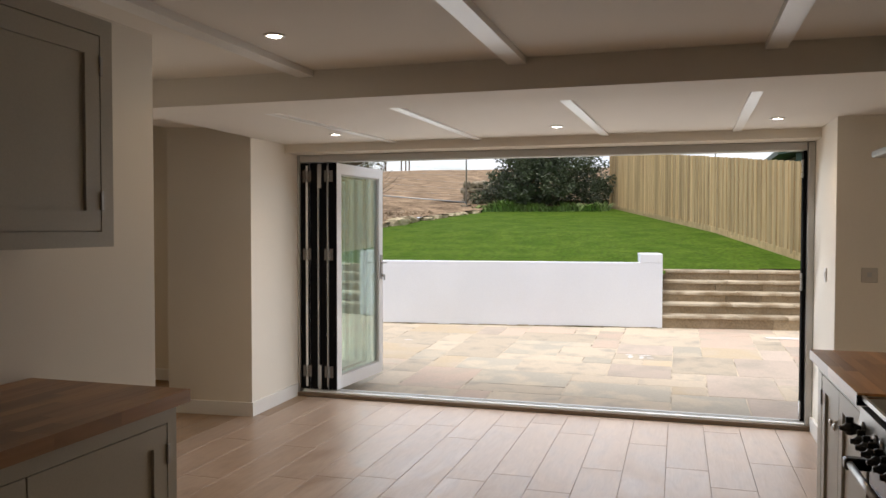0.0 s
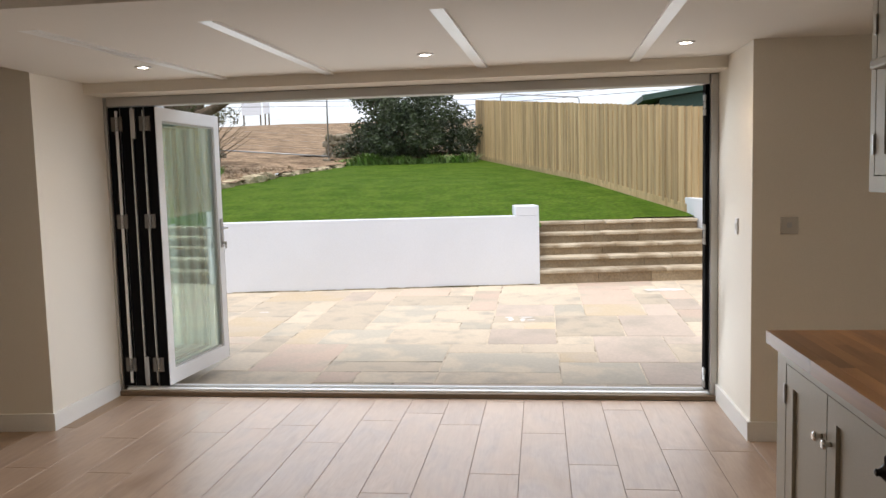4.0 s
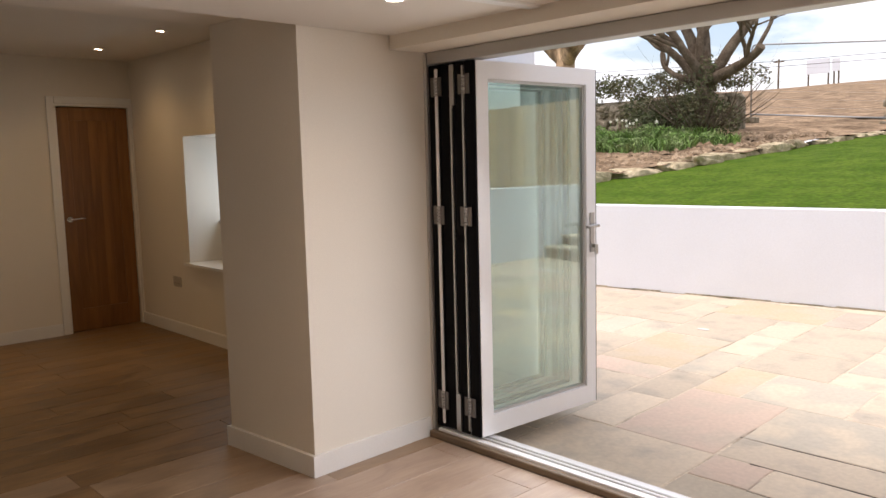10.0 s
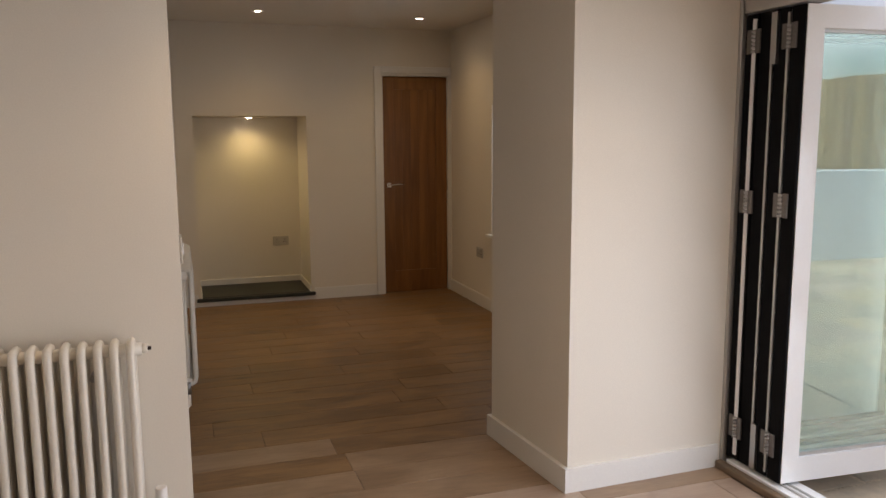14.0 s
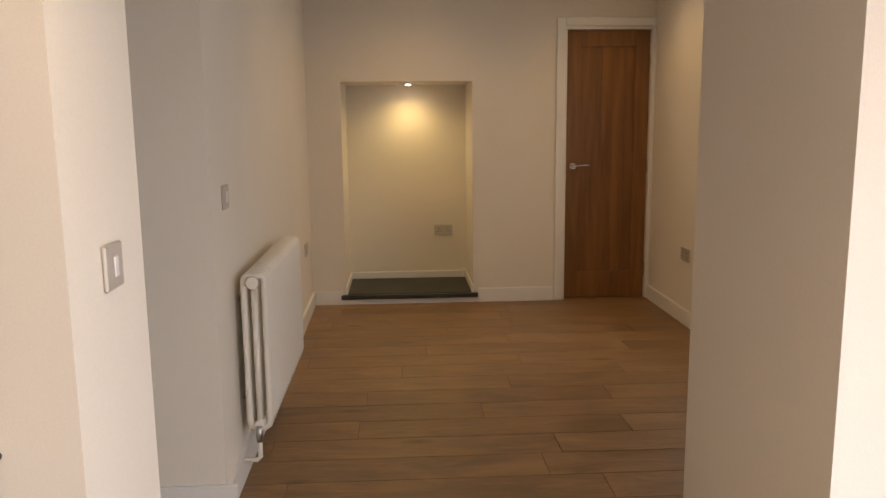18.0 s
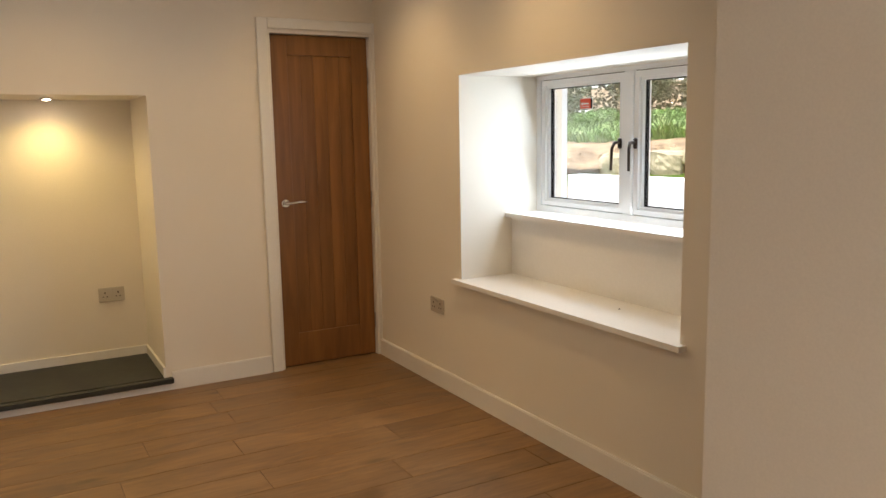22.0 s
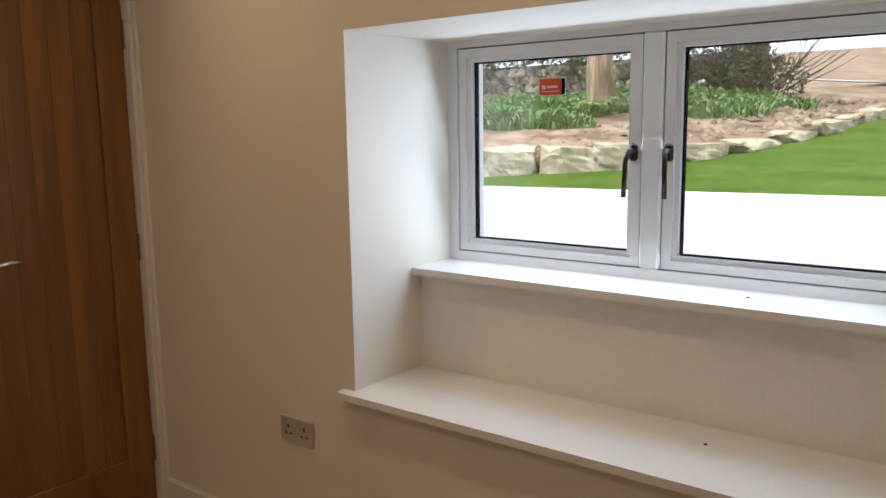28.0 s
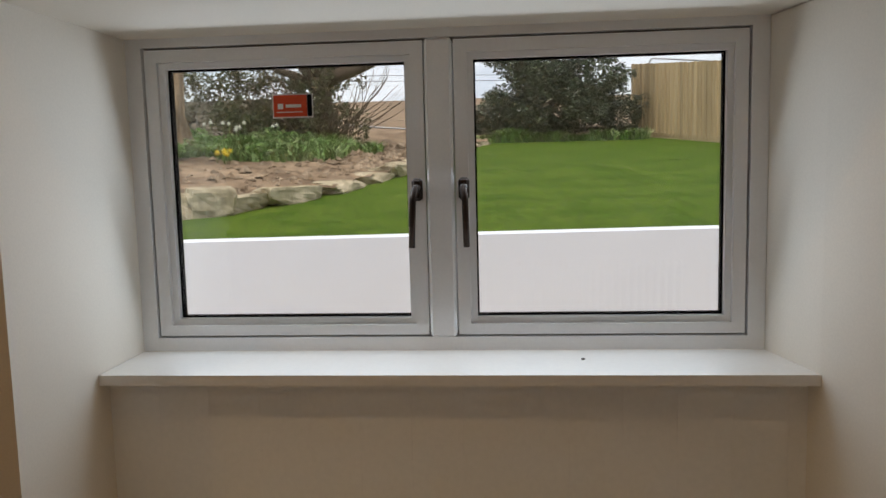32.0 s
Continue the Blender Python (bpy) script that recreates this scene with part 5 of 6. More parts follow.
# reveal lining and boards
struct("window_reveal", prism([(-4.475, 6.500), (-4.475, 7.10), (-4.579, 7.10), (-4.579, 6.985), (-4.54, 6.78)], 0.645, 1.688), WALL, "white painted reveal", "wall")
struct("window_seat_board", boxes((-6.035, WX1 + 0.03, 6.462, 6.499, 0.620, 0.642), (WX0, WX1, 6.499, 6.86, 0.620, 0.642)), SILL, "white painted deep window board", "sill")
upper = boxes((WX0 + 0.001, -4.535, 6.775, 6.984, 0.953, 0.975))
struct("window_sill", upper, SILL, "white painted upper window sill", "sill")
panel = struct("panelling", box(WX0, WX1, 6.8235, 6.8308, 0.642, 0.952), SILL, "white painted tongue and groove panel below the sill", "panel")
n = 14
pw = (WX1 - WX0) / n
for k in range(n):
    part("board", box(WX0 + pw * k + 0.0001, WX0 + pw * (k + 1) - 0.0001, 6.818, 6.8232, 0.6425, 0.952), SILL, panel)
for x, y, z in ((-4.980, 6.90, 0.975), (-5.010, 6.70, 0.642)):
    solid("screw_cap", lathe([(0.0045, 0), (0.0045, 0.002), (0.002, 0.003)], (x, y, z), "z", 10), HANDLE, "small dark screw cap on the window board", "screw", "screw caps")


# ---- ceiling strips and recessed lights ----
def strip(name, xa, xb, y0, y1, w, z, d):
    struct(name, prism([(xa - w / 2, y0), (xa + w / 2, y0), (xb + w / 2, y1), (xb - w / 2, y1)], z - d, z), TRIM, "white painted ceiling batten", "trim")


for k, (xa, xb) in enumerate(((-2.02, -1.86), (-1.25, -1.19), (-0.33, -0.27), (0.58, 0.60))):
    strip("trim_extension_%d" % (k + 1), xa, xb, 4.32, 6.05, 0.055, H_EXT, 0.012)
for k, (xa, xb) in enumerate(((-1.59, -1.54), (-0.58, -0.48), (0.58, 0.61))):
    strip("trim_kitchen_%d" % (k + 1), xa, xb, -3.0, 3.96, 0.085, H_KIT, 0.03)

LENS = glow("warm_led_lens", (1.0, 0.86, 0.66), 30.0)
LENS_DAY = glow("neutral_led_lens", (1.0, 0.92, 0.80), 30.0)


def downlight(x, y, z, watts, color, lens, spread=120, r=0.042, drop=0.0045):
    t = thing("ceiling_light", x, y, z, "small round recessed ceiling light, switched on", "light", "recessed ceiling lights")
    part("trim_ring", lathe([(r + 0.002, 0.0), (r, -0.006), (r * 0.78, -0.007), (r * 0.74, 0.0)], (x, y, z - 0.0005), "z", 24), WHITE_PLATE, t, "white trim ring")
    part("lens", lathe([(r * 0.7, -0.003), (r * 0.7, -drop * 0.7), (r * 0.5, -drop)], (x, y, z), "z", 20), lens, t, "glowing lens")
    d = bpy.data.lights.new("ceiling_lamp", "SPOT")
    d.energy, d.color, d.spot_size, d.spot_blend, d.shadow_soft_size = watts, color, radians(spread), 0.9, 0.03
    o = new("ceiling_lamp", d)
    o.location = (x, y, z - drop - 0.008)
    return t


WARM, NEUTRAL = (1.0, 0.665, 0.285), (1.0, 0.715, 0.41)
for x in (-2.09, -0.53, 0.79):
    downlight(x, 5.515, H_EXT, K_W, NEUTRAL, LENS_DAY, 130)
for x in (-2.2, -0.60, 0.78):
    downlight(x, 4.38, H_EXT, K_W, NEUTRAL, LENS_DAY, 130)
downlight(-1.33, 3.27, H_KIT, K_W * 0.45, NEUTRAL, LENS_DAY, 150)
for x, y in ((-5.24, 4.75), (-5.24, 6.03), (-6.32, 4.71), (-6.33, 6.0)):
    downlight(x, y, H_ROOM, S_W, WARM, LENS, 134)
downlight(-7.37, 4.70, NZ1, N_W, (1.0, 0.75, 0.28), LENS, 150, 0.03, 0.010)


# ---- wall plates ----
def plate(x, y, z, face, w, h, kind, mat, label):
    """face: the axis that the plate looks along, as '+x', '-x', '+y' or '-y'."""
    name = "wall_socket" if kind.endswith("socket") else "light_switch" if kind == "switch" else "wall_plate"
    t = thing(name, x, y, z, label, "socket" if kind.endswith("socket") else "switch", "")
    s = 1 if face[0] == "+" else -1

    def slab(u0, u1, v0, v1, d0, d1, bevel=0.0):
        if face[1] == "x":
            return box(x + s * d0, x + s * d1, y + u0, y + u1, z + v0, z + v1, bevel)
        return box(x + u0, x + u1, y + s * d0, y + s * d1, z + v0, z + v1, bevel)

    part("cover", slab(-w / 2, w / 2, -h / 2, h / 2, 0.0005, 0.009, 0.003), mat, t)
    if kind == "double_socket" or kind == "socket":
        for c in ((-w / 4, w / 4) if kind == "double_socket" else (0,)):
            for du, dv, a, b in ((0, 0.012, 0.0035, 0.006), (-0.011, -0.012, 0.0045, 0.003), (0.011, -0.012, 0.0045, 0.003)):
                part("pin_hole", slab(c + du - a, c + du + a, dv - b, dv + b, 0.009, 0.0094), HANDLE, t, "dark pin hole")
            k = c * 0.3
            part("rocker", slab(k - 0.007, k + 0.007, 0.018, 0.036, 0.009, 0.012, 0.001), mat, t)
    elif kind == "switch":
        part("rocker", slab(-0.010, 0.010, -0.020, 0.020, 0.009, 0.013, 0.002), WHITE_PLATE, t, "white rocker")
    elif kind == "fused":
        part("insert", slab(-0.012, 0.012, -0.010, 0.016, 0.009, 0.0105, 0.001), BLACK if mat is WHITE_PLATE else STEEL, t, "small insert")
    return t


plate(-6.25, 6.5, 0.458, "-y", 0.147, 0.087, "double_socket", PLATE, "brushed steel double wall socket under the window")
plate(NX, 4.973, 0.47, "+x", 0.147, 0.087, "double_socket", PLATE, "brushed steel double socket in the lit niche")
plate(-6.60, 3.970, 0.485, "+y", 0.147, 0.087, "double_socket", PLATE, "brushed steel double wall socket by the radiator")
plate(-3.86, 6.5, 0.47, "-y", 0.147, 0.087, "double_socket", PLATE, "brushed steel double wall socket below the thermostat")
plate(-4.07, 3.9975, 1.088, "+y", 0.087, 0.087, "switch", PLATE, "brushed steel light switch above the radiator")
plate(-2.742, 4.075, 1.083, "+y", 0.087, 0.087, "switch", PLATE, "brushed steel light switch on the passage jamb")
plate(1.12, 5.82, 1.10, "-x", 0.05, 0.087, "switch", WHITE_PLATE, "small white switch on the door reveal")
plate(1.30, 5.53, 1.118, "-y", 0.087, 0.087, "fused", PLATE, "brushed steel fused outlet on the pier")
plate(1.36, 3.92, 1.14, "-x", 0.087, 0.087, "socket", WHITE_PLATE, "white wall socket above the worktop")
plate(1.36, 3.62, 1.135, "-x", 0.147, 0.087, "double_socket", WHITE_PLATE, "white double wall socket above the worktop")
plate(1.36, 3.50, 1.135, "-x", 0.075, 0.087, "fused", WHITE_PLATE, "white switched outlet above the worktop")
plate(1.36, 3.41, 1.135, "-x", 0.075, 0.087, "fused", WHITE_PLATE, "white switched outlet above the worktop")
th = thing("thermostat", -3.72, 6.5, 1.28, "white wall thermostat with a small dark screen", "thermostat")
part("body", box(-3.80, -3.68, 6.475, 6.4995, 1.225, 1.305, 0.006, 2), WHITE_PLATE, th)
part("screen", box(-3.785, -3.70, 6.473, 6.4748, 1.24, 1.292), COOKER_BLACK, th, "dark glass screen")
sm = thing("door_chime", -3.72, 6.5, 1.36, "white wall chime box above the thermostat", "chime")
part("body", box(-3.81, -3.67, 6.455, 6.4995, 1.325, 1.42, 0.012, 2), WHITE_PLATE, sm)


# ---- column radiators ----
def radiator(x, y, z0, z1, axis, count, pitch, wall_gap, label, vent=True):
    """Sections run along axis from (x, y); the wall is on the left of the run."""
    t = thing("column_radiator", x, y, z0, label, "radiator", "column radiators")
    dx, dy = {"-x": (-1, 0), "-y": (0, -1)}[axis]
    nx, ny = {"-x": (0, 1), "-y": (1, 0)}[axis]   # away from the wall
    for k in range(count):
        cx, cy = x + dx * pitch * k, y + dy * pitch * k
        o0, o1, om = wall_gap + 0.013, wall_gap + 0.089, wall_gap + 0.051
        loop = [(o1, z0 + 0.045), (o1, (z0 + z1) / 2), (o1, z1 - 0.034), (o1 - 0.003, z1 - 0.019), (o1 - 0.013, z1 - 0.0132), (om, z1 - 0.0128), (o0 + 0.013, z1 - 0.0132), (o0 + 0.003, z1 - 0.019),
                (o0, z1 - 0.034), (o0, (z0 + z1) / 2), (o0, z0 + 0.045), (o0 + 0.006, z0 + 0.024), (o0 + 0.022, z0 + 0.0135), (om, z0 + 0.0128), (o1 - 0.022, z0 + 0.0135), (o1 - 0.006, z0 + 0.024), (o1, z0 + 0.045)]
        sec = part("section", tube([(cx + nx * o, cy + ny * o, z) for o, z in loop], 0.0128, 8, None, False), RADIATOR, t)
        part("middle_column", tube([(cx + nx * om, cy + ny * om, z0 + 0.02), (cx + nx * om, cy + ny * om, z1 - 0.02)], 0.0128, 8), RADIATOR, sec)
    o = wall_gap + 0.051
    for zz in (z0 + 0.032, z1 - 0.032):
        a = (x - dx * 0.03 + nx * o, y - dy * 0.03 + ny * o, zz)
        b = (x + dx * (pitch * (count - 1) + 0.03) + nx * o, y + dy * (pitch * (count - 1) + 0.03) + ny * o, zz)
        part("header_tube", tube([a, b], 0.019, 10), RADIATOR, t)
    ex, ey = x - dx * 0.034 + nx * o, y - dy * 0.034 + ny * o
    if vent:
        part("end_plug", tube([(ex + dx * 0.004, ey + dy * 0.004, z1 - 0.032), (ex - dx * 0.012, ey - dy * 0.012, z1 - 0.032)], 0.014, 10), RADIATOR, t)
        part("air_vent", tube([(ex - dx * 0.012, ey - dy * 0.012, z1 - 0.032), (ex - dx * 0.022, ey - dy * 0.022, z1 - 0.032)], 0.006, 8), HANDLE, t, "dark bleed valve")
    else:
        part("end_plug", tube([(ex + dx * 0.012, ey + dy * 0.012, z1 - 0.032), (ex - dx * 0.004, ey - dy * 0.004, z1 - 0.032), (ex - dx * 0.008, ey - dy * 0.008, z1 - 0.032)], 0.025, 16, 0.021), RADIATOR, t)
    vx, vy = x - dx * 0.03 + nx * o, y - dy * 0.03 + ny * o
    part("valve", tube([(vx, vy, z0 + 0.032), (vx, vy, z0 - 0.03)], 0.013, 10), STEEL, t, "steel radiator valve")
    wall_pt = (vx - nx * o, vy - ny * o)
    part("pipe", tube([(vx, vy, z0 - 0.02), (vx, vy, z0 - 0.09), (vx - nx * 0.012, vy - ny * 0.012, z0 - 0.102), (wall_pt[0] + nx * 0.001, wall_pt[1] + ny * 0.001, z0 - 0.102)], 0.009, 8), RADIATOR, t, "white painted pipe")
    for k in (2, count - 3):
        cx, cy = x + dx * pitch * (k + 0.5), y + dy * pitch * (k + 0.5)
        for zz in (z0 + 0.1, z1 - 0.12):
            part("bracket", tube([(cx + nx * 0.001, cy + ny * 0.001, zz), (cx + nx * (wall_gap + 0.02), cy + ny * (wall_gap + 0.02), zz)], 0.012, 8), STEEL, t, "steel wall bracket")
    return t


krad = radiator(-2.55, 3.925, 0.23, 0.860, "-y", 17, 0.0436, 0.03, "cream column radiator on the kitchen wall")
head = part("valve_head", lathe([(0.019, 0.0), (0.024, 0.004), (0.024, 0.022), (0.0185, 0.026), (0.0175, 0.070), (0.015, 0.074)], (-2.469, 3.985, 0.318), "z", 18), WHITE_PLATE, krad, "white thermostatic valve head")
part("valve_ring", lathe([(0.017, 0.0), (0.021, 0.003), (0.021, 0.010), (0.016, 0.014)], (-2.469, 3.985, 0.302), "z", 16), HANDLE, head, "dark scale ring")
part("valve_body", lathe([(0.012, 0.0), (0.016, 0.006), (0.016, 0.024), (0.011, 0.034)], (-2.469, 3.985, 0.270), "z", 14), STEEL, krad, "steel valve body")
part("valve_elbow", tube([(-2.469, 3.955, 0.262), (-2.469, 3.975, 0.262), (-2.469, 3.985, 0.276)], 0.011, 8), STEEL, krad, "steel valve elbow")
radiator(-4.13, 3.993, 0.185, 0.80, "-x", 22, 0.0455, 0.032, "cream column radiator on the snug wall", False)


# ---- kitchen units ----
def shaker_door(parent, xf, y0, y1, z0, z1, s, knob_y=None, knob_z=None, hinge_y=None):
    """An inset frame door in the plane x = xf that looks along s."""
    e = 0.06
    door = part("door", box(xf - s * 0.019, xf - s * 0.010, y0 + 0.001, y1 - 0.001, z0 + 0.001, z1 - 0.001), CABINET, parent)
    for name, a, b, c, d in (("stile", y0, y0 + e, z0, z1), ("stile", y1 - e, y1, z0, z1), ("rail", y0 + e, y1 - e, z0, z0 + e), ("rail", y0 + e, y1 - e, z1 - e, z1)):
        part(name, box(xf - s * 0.0098, xf, a, b, c, d), CABINET, door)
    if knob_y is not None:
        k = lathe([(0.007, 0.0), (0.005, 0.008), (0.012, 0.014), (0.014, 0.020), (0.009, 0.025)], (0, 0, 0), "x", 12)
        if s < 0:
            bmesh.ops.scale(k, vec=(-1, 1, 1), verts=list(k.verts))
            bmesh.ops.reverse_faces(k, faces=list(k.faces))
        bmesh.ops.translate(k, verts=list(k.verts), vec=(xf, knob_y, knob_z))
        part("knob", k, CHROME, door, "chrome knob")
    if hinge_y is not None:
        for z in (z0 + 0.09, z1 - 0.09):
            part("hinge", box(xf, xf + s * 0.007, hinge_y - 0.006, hinge_y + 0.006, z - 0.03, z + 0.03, 0.002), STEEL, door, "steel butt hinge")
    return door


def carcass(name, x0, x1, y0, y1, z0, z1, s, doors, label, plinth=0.0):
    """A painted unit whose face frame looks along s in x. doors: (y0, y1, z0, z1, knob_y, knob_z, hinge_y)."""
    t = thing(name, (x0 + x1) / 2, (y0 + y1) / 2, z0, label, "cabinet")
    xf = x1 if s > 0 else x0
    xb = x0 if s > 0 else x1
    zb = z0 + plinth
    part("body", boxes((min(xb, xf - s * 0.022), max(xb, xf - s * 0.022), y0, y1, zb, z1)), CABINET, t)
    fr = bmesh.new()
    lo, hi = min(xf - s * 0.021, xf), max(xf - s * 0.021, xf)
    ys = sorted({y0, y1} | {d[0] for d in doors} | {d[1] for d in doors})
    dz0, dz1 = min(d[2] for d in doors) - 0.003, max(d[3] for d in doors) + 0.003
    bm_box(fr, lo, hi, y0, y1, zb, dz0)
    bm_box(fr, lo, hi, y0, y1, dz1, z1)
    gaps = [(y0, min(d[0] for d in doors) - 0.003), (max(d[1] for d in doors) + 0.003, y1)]
    for a, b in gaps:
        if b - a > 0.004:
            bm_box(fr, lo, hi, a, b, dz0, dz1)
    part("face_frame", fr, CABINET, t)
    if plinth:
        part("plinth", box(min(xb, xf - s * 0.05), max(xb, xf - s * 0.05), y0, y1, z0, zb), CABINET, t)
    for d in doors:
        shaker_door(t, xf - s * 0.001, d[0], d[1], d[2], d[3], s, d[4], d[5], d[6])
    return t


def worktop(x0, x1, y0, y1, label):
    t = thing("worktop", (x0 + x1) / 2, (y0 + y1) / 2, 0.862, label, "worktop")
    r = random.Random(int((x0 + 9) * 100))
    w = 0.042
    n = int(round((x1 - x0) / w))
    w = (x1 - x0) / n
    for i in range(n):
        y = y0
        while y < y1 - 0.001:
            e = min(y1, y + r.uniform(0.22, 0.5))
            if y1 - e < 0.12:
                e = y1
            part("stave", box(x0 + w * i, x0 + w * (i + 1) - 0.0004, y, e - 0.0004, 0.863, 0.902), OAK, t)
            y = e
    return t


# range side
carcass("base_cabinet", 0.775, 1.355, 3.035, 3.885, 0.0, 0.862, -1,
        [(3.47, 3.80, 0.14, 0.82, 3.50, 0.70, 3.803), (3.09, 3.464, 0.14, 0.82, 3.434, 0.70, None)], "taupe painted base cabinet with two shaker doors", 0.1)
worktop(0.745, 1.355, 3.03, 3.905, "oak block worktop beside the range cooker")
carcass("base_cabinet", 0.775, 1.355, 0.6, 1.99, 0.0, 0.862, -1,
        [(1.32, 1.94, 0.14, 0.82, 1.36, 0.70, None), (0.66, 1.31, 0.14, 0.82, 1.27, 0.70, None)], "taupe painted base cabinet beyond the cooker", 0.1)
worktop(0.745, 1.355, 0.6, 2.03, "oak block worktop beyond the range cooker")
carcass("wall_cabinet", 1.03, 1.355, 3.30, 3.885, 1.325, 2.163, -1,
        [(3.60, 3.85, 1.375, 1.90, 3.63, 1.475, 3.853), (3.335, 3.594, 1.375, 1.90, 3.565, 1.475, 3.332)], "taupe painted wall cabinet with shaker doors")
# chimney hood with a moulded shelf
hood = thing("hood_canopy", 1.12, 2.5, 1.325, "taupe painted hood canopy with a moulded shelf", "hood")
part("front_panel", box(0.985, 1.005, 1.86, 3.48, 1.66, 2.163), CABINET, hood)
for ya, yb in ((2.965, 3.465), (2.435, 2.935), (1.905, 2.405)):
    fr = boxes((0.970, 0.984, ya, ya + 0.05, 1.70, 2.14), (0.970, 0.984, yb - 0.05, yb, 1.70, 2.14), (0.970, 0.984, ya + 0.05, yb - 0.05, 1.70, 1.75), (0.970, 0.984, ya + 0.05, yb - 0.05, 2.09, 2.14))
    part("panel_frame", fr, CABINET, hood)
part("side_panel", box(1.03, 1.354, 3.262, 3.292, 1.33, 1.66), LINING, hood, "dark inner side of the canopy")
part("inner_lining", boxes((1.30, 1.354, 1.89, 3.26, 1.33, 1.64), (1.03, 1.30, 1.86, 1.89, 1.33, 1.64), (1.006, 1.354, 1.86, 3.29, 1.642, 1.66)), LINING, hood, "dark inner lining")
for k, (z_lo, z_hi, x_out) in enumerate(((1.640, 1.664, 0.872), (1.612, 1.638, 0.905), (1.586, 1.610, 0.928), (1.560, 1.584, 0.950), (1.540, 1.558, 0.962))):
    part("moulding", box(x_out, 0.984, 1.84 + 0.0 * k, 3.50 - 0.062 * k, z_lo, z_hi, 0.006, 2), CABINET, hood)
bar = thing("hood_light", 1.24, 2.55, 1.62, "slim lit strip light under the hood canopy", "light")
part("housing", box(1.215, 1.265, 2.15, 2.95, 1.626, 1.641, 0.003), WHITE_PLATE, bar)
part("diffuser", box(1.22, 1.26, 2.16, 2.94, 1.620, 1.6255, 0.001), glow("warm_strip_diffuser", (1.0, 0.80, 0.5), 6.0), bar, "glowing diffuser")
strip_data = bpy.data.lights.new("hood_lamp", "AREA")
strip_data.shape, strip_data.size, strip_data.size_y, strip_data.energy, strip_data.color = "RECTANGLE", 0.04, 0.78, 1.3, (1.0, 0.74, 0.40)
new("hood_lamp", strip_data).location = (1.24, 2.55, 1.615)
# range cooker
ck = thing("range_cooker", 1.05, 2.53, 0.0, "black range cooker with steel rails and black knobs", "cooker")
CY0, CY1 = 2.04, 3.02
part("body", box(0.80, 1.34, CY0, CY1, 0.08, 0.872, 0.004), COOKER_BLACK, ck)
part("plinth", box(0.86, 1.34, CY0 + 0.02, CY1 - 0.02, 0.0, 0.08), COOKER_BLACK, ck)
part("hob_glass", box(0.765, 1.34, CY0 + 0.004, CY1 - 0.004, 0.882, 0.894, 0.002), HOBGLASS, ck, "glossy black ceramic hob")
part("hob_trim", boxes((0.756, 0.764, CY0, CY1, 0.884, 0.897), (0.764, 1.345, CY1 - 0.0035, CY1, 0.874, 0.896), (0.764, 1.345, CY0, CY0 + 0.0035, 0.874, 0.896)), STEEL, ck, "steel hob trim")
bm = bmesh.new()
vs = [bm.verts.new(v) for v in ((0.752, CY0 + 0.01, 0.866), (0.752, CY1 - 0.01, 0.866), (0.742, CY1 - 0.01, 0.76), (0.742, CY0 + 0.01, 0.76), (0.80, CY0 + 0.01, 0.866), (0.80, CY1 - 0.01, 0.866), (0.80, CY1 - 0.01, 0.76), (0.80, CY0 + 0.01, 0.76))]
for f in ((0, 1, 2, 3), (7, 6, 5, 4), (0, 4, 5, 1), (3, 2, 6, 7), (1, 5, 6, 2), (0, 3, 7, 4)):
    bm.faces.new([vs[i] for i in f])
bmesh.ops.recalc_face_normals(bm, faces=list(bm.faces))
part("control_panel", bm, DARKSTEEL, ck, "brushed steel control panel")
part("corner_block", box(0.742, 0.775, CY1 - 0.002, CY1 + 0.008, 0.866, 0.897, 0.002), COOKER_BLACK, ck)
for yy in (2.95, 2.80, 2.735, 2.67, 2.605, 2.54, 2.475, 2.22, 2.12):
    kb = lathe([(0.013, 0.0), (0.011, 0.010), (0.017, 0.020), (0.0205, 0.032), (0.019, 0.043), (0.011, 0.050), (0.007, 0.056), (0.008, 0.060), (0.004, 0.063)], (0, 0, 0), "x", 16)
    ring = lathe([(0.023, 0.0), (0.023, 0.004), (0.019, 0.007)], (0, 0, 0), "x", 18)
    for q in (kb, ring):
        bmesh.ops.scale(q, vec=(-1, 1, 1), verts=list(q.verts))
        bmesh.ops.reverse_faces(q, faces=list(q.faces))
        bmesh.ops.translate(q, verts=list(q.verts), vec=(0.7465, yy, 0.812))
    kn = part("knob", kb, COOKER_BLACK, ck, "black turned control knob")
    part("bezel", ring, STEEL, kn, "steel bezel")
    part("knob_grip", box(0.700, 0.722, yy - 0.004, yy + 0.004, 0.826, 0.846, 0.003), COOKER_BLACK, kn)
part("clock_panel", box(0.738, 0.746, 2.29, 2.37, 0.79, 0.845), BLACK, ck, "small dark clock panel")
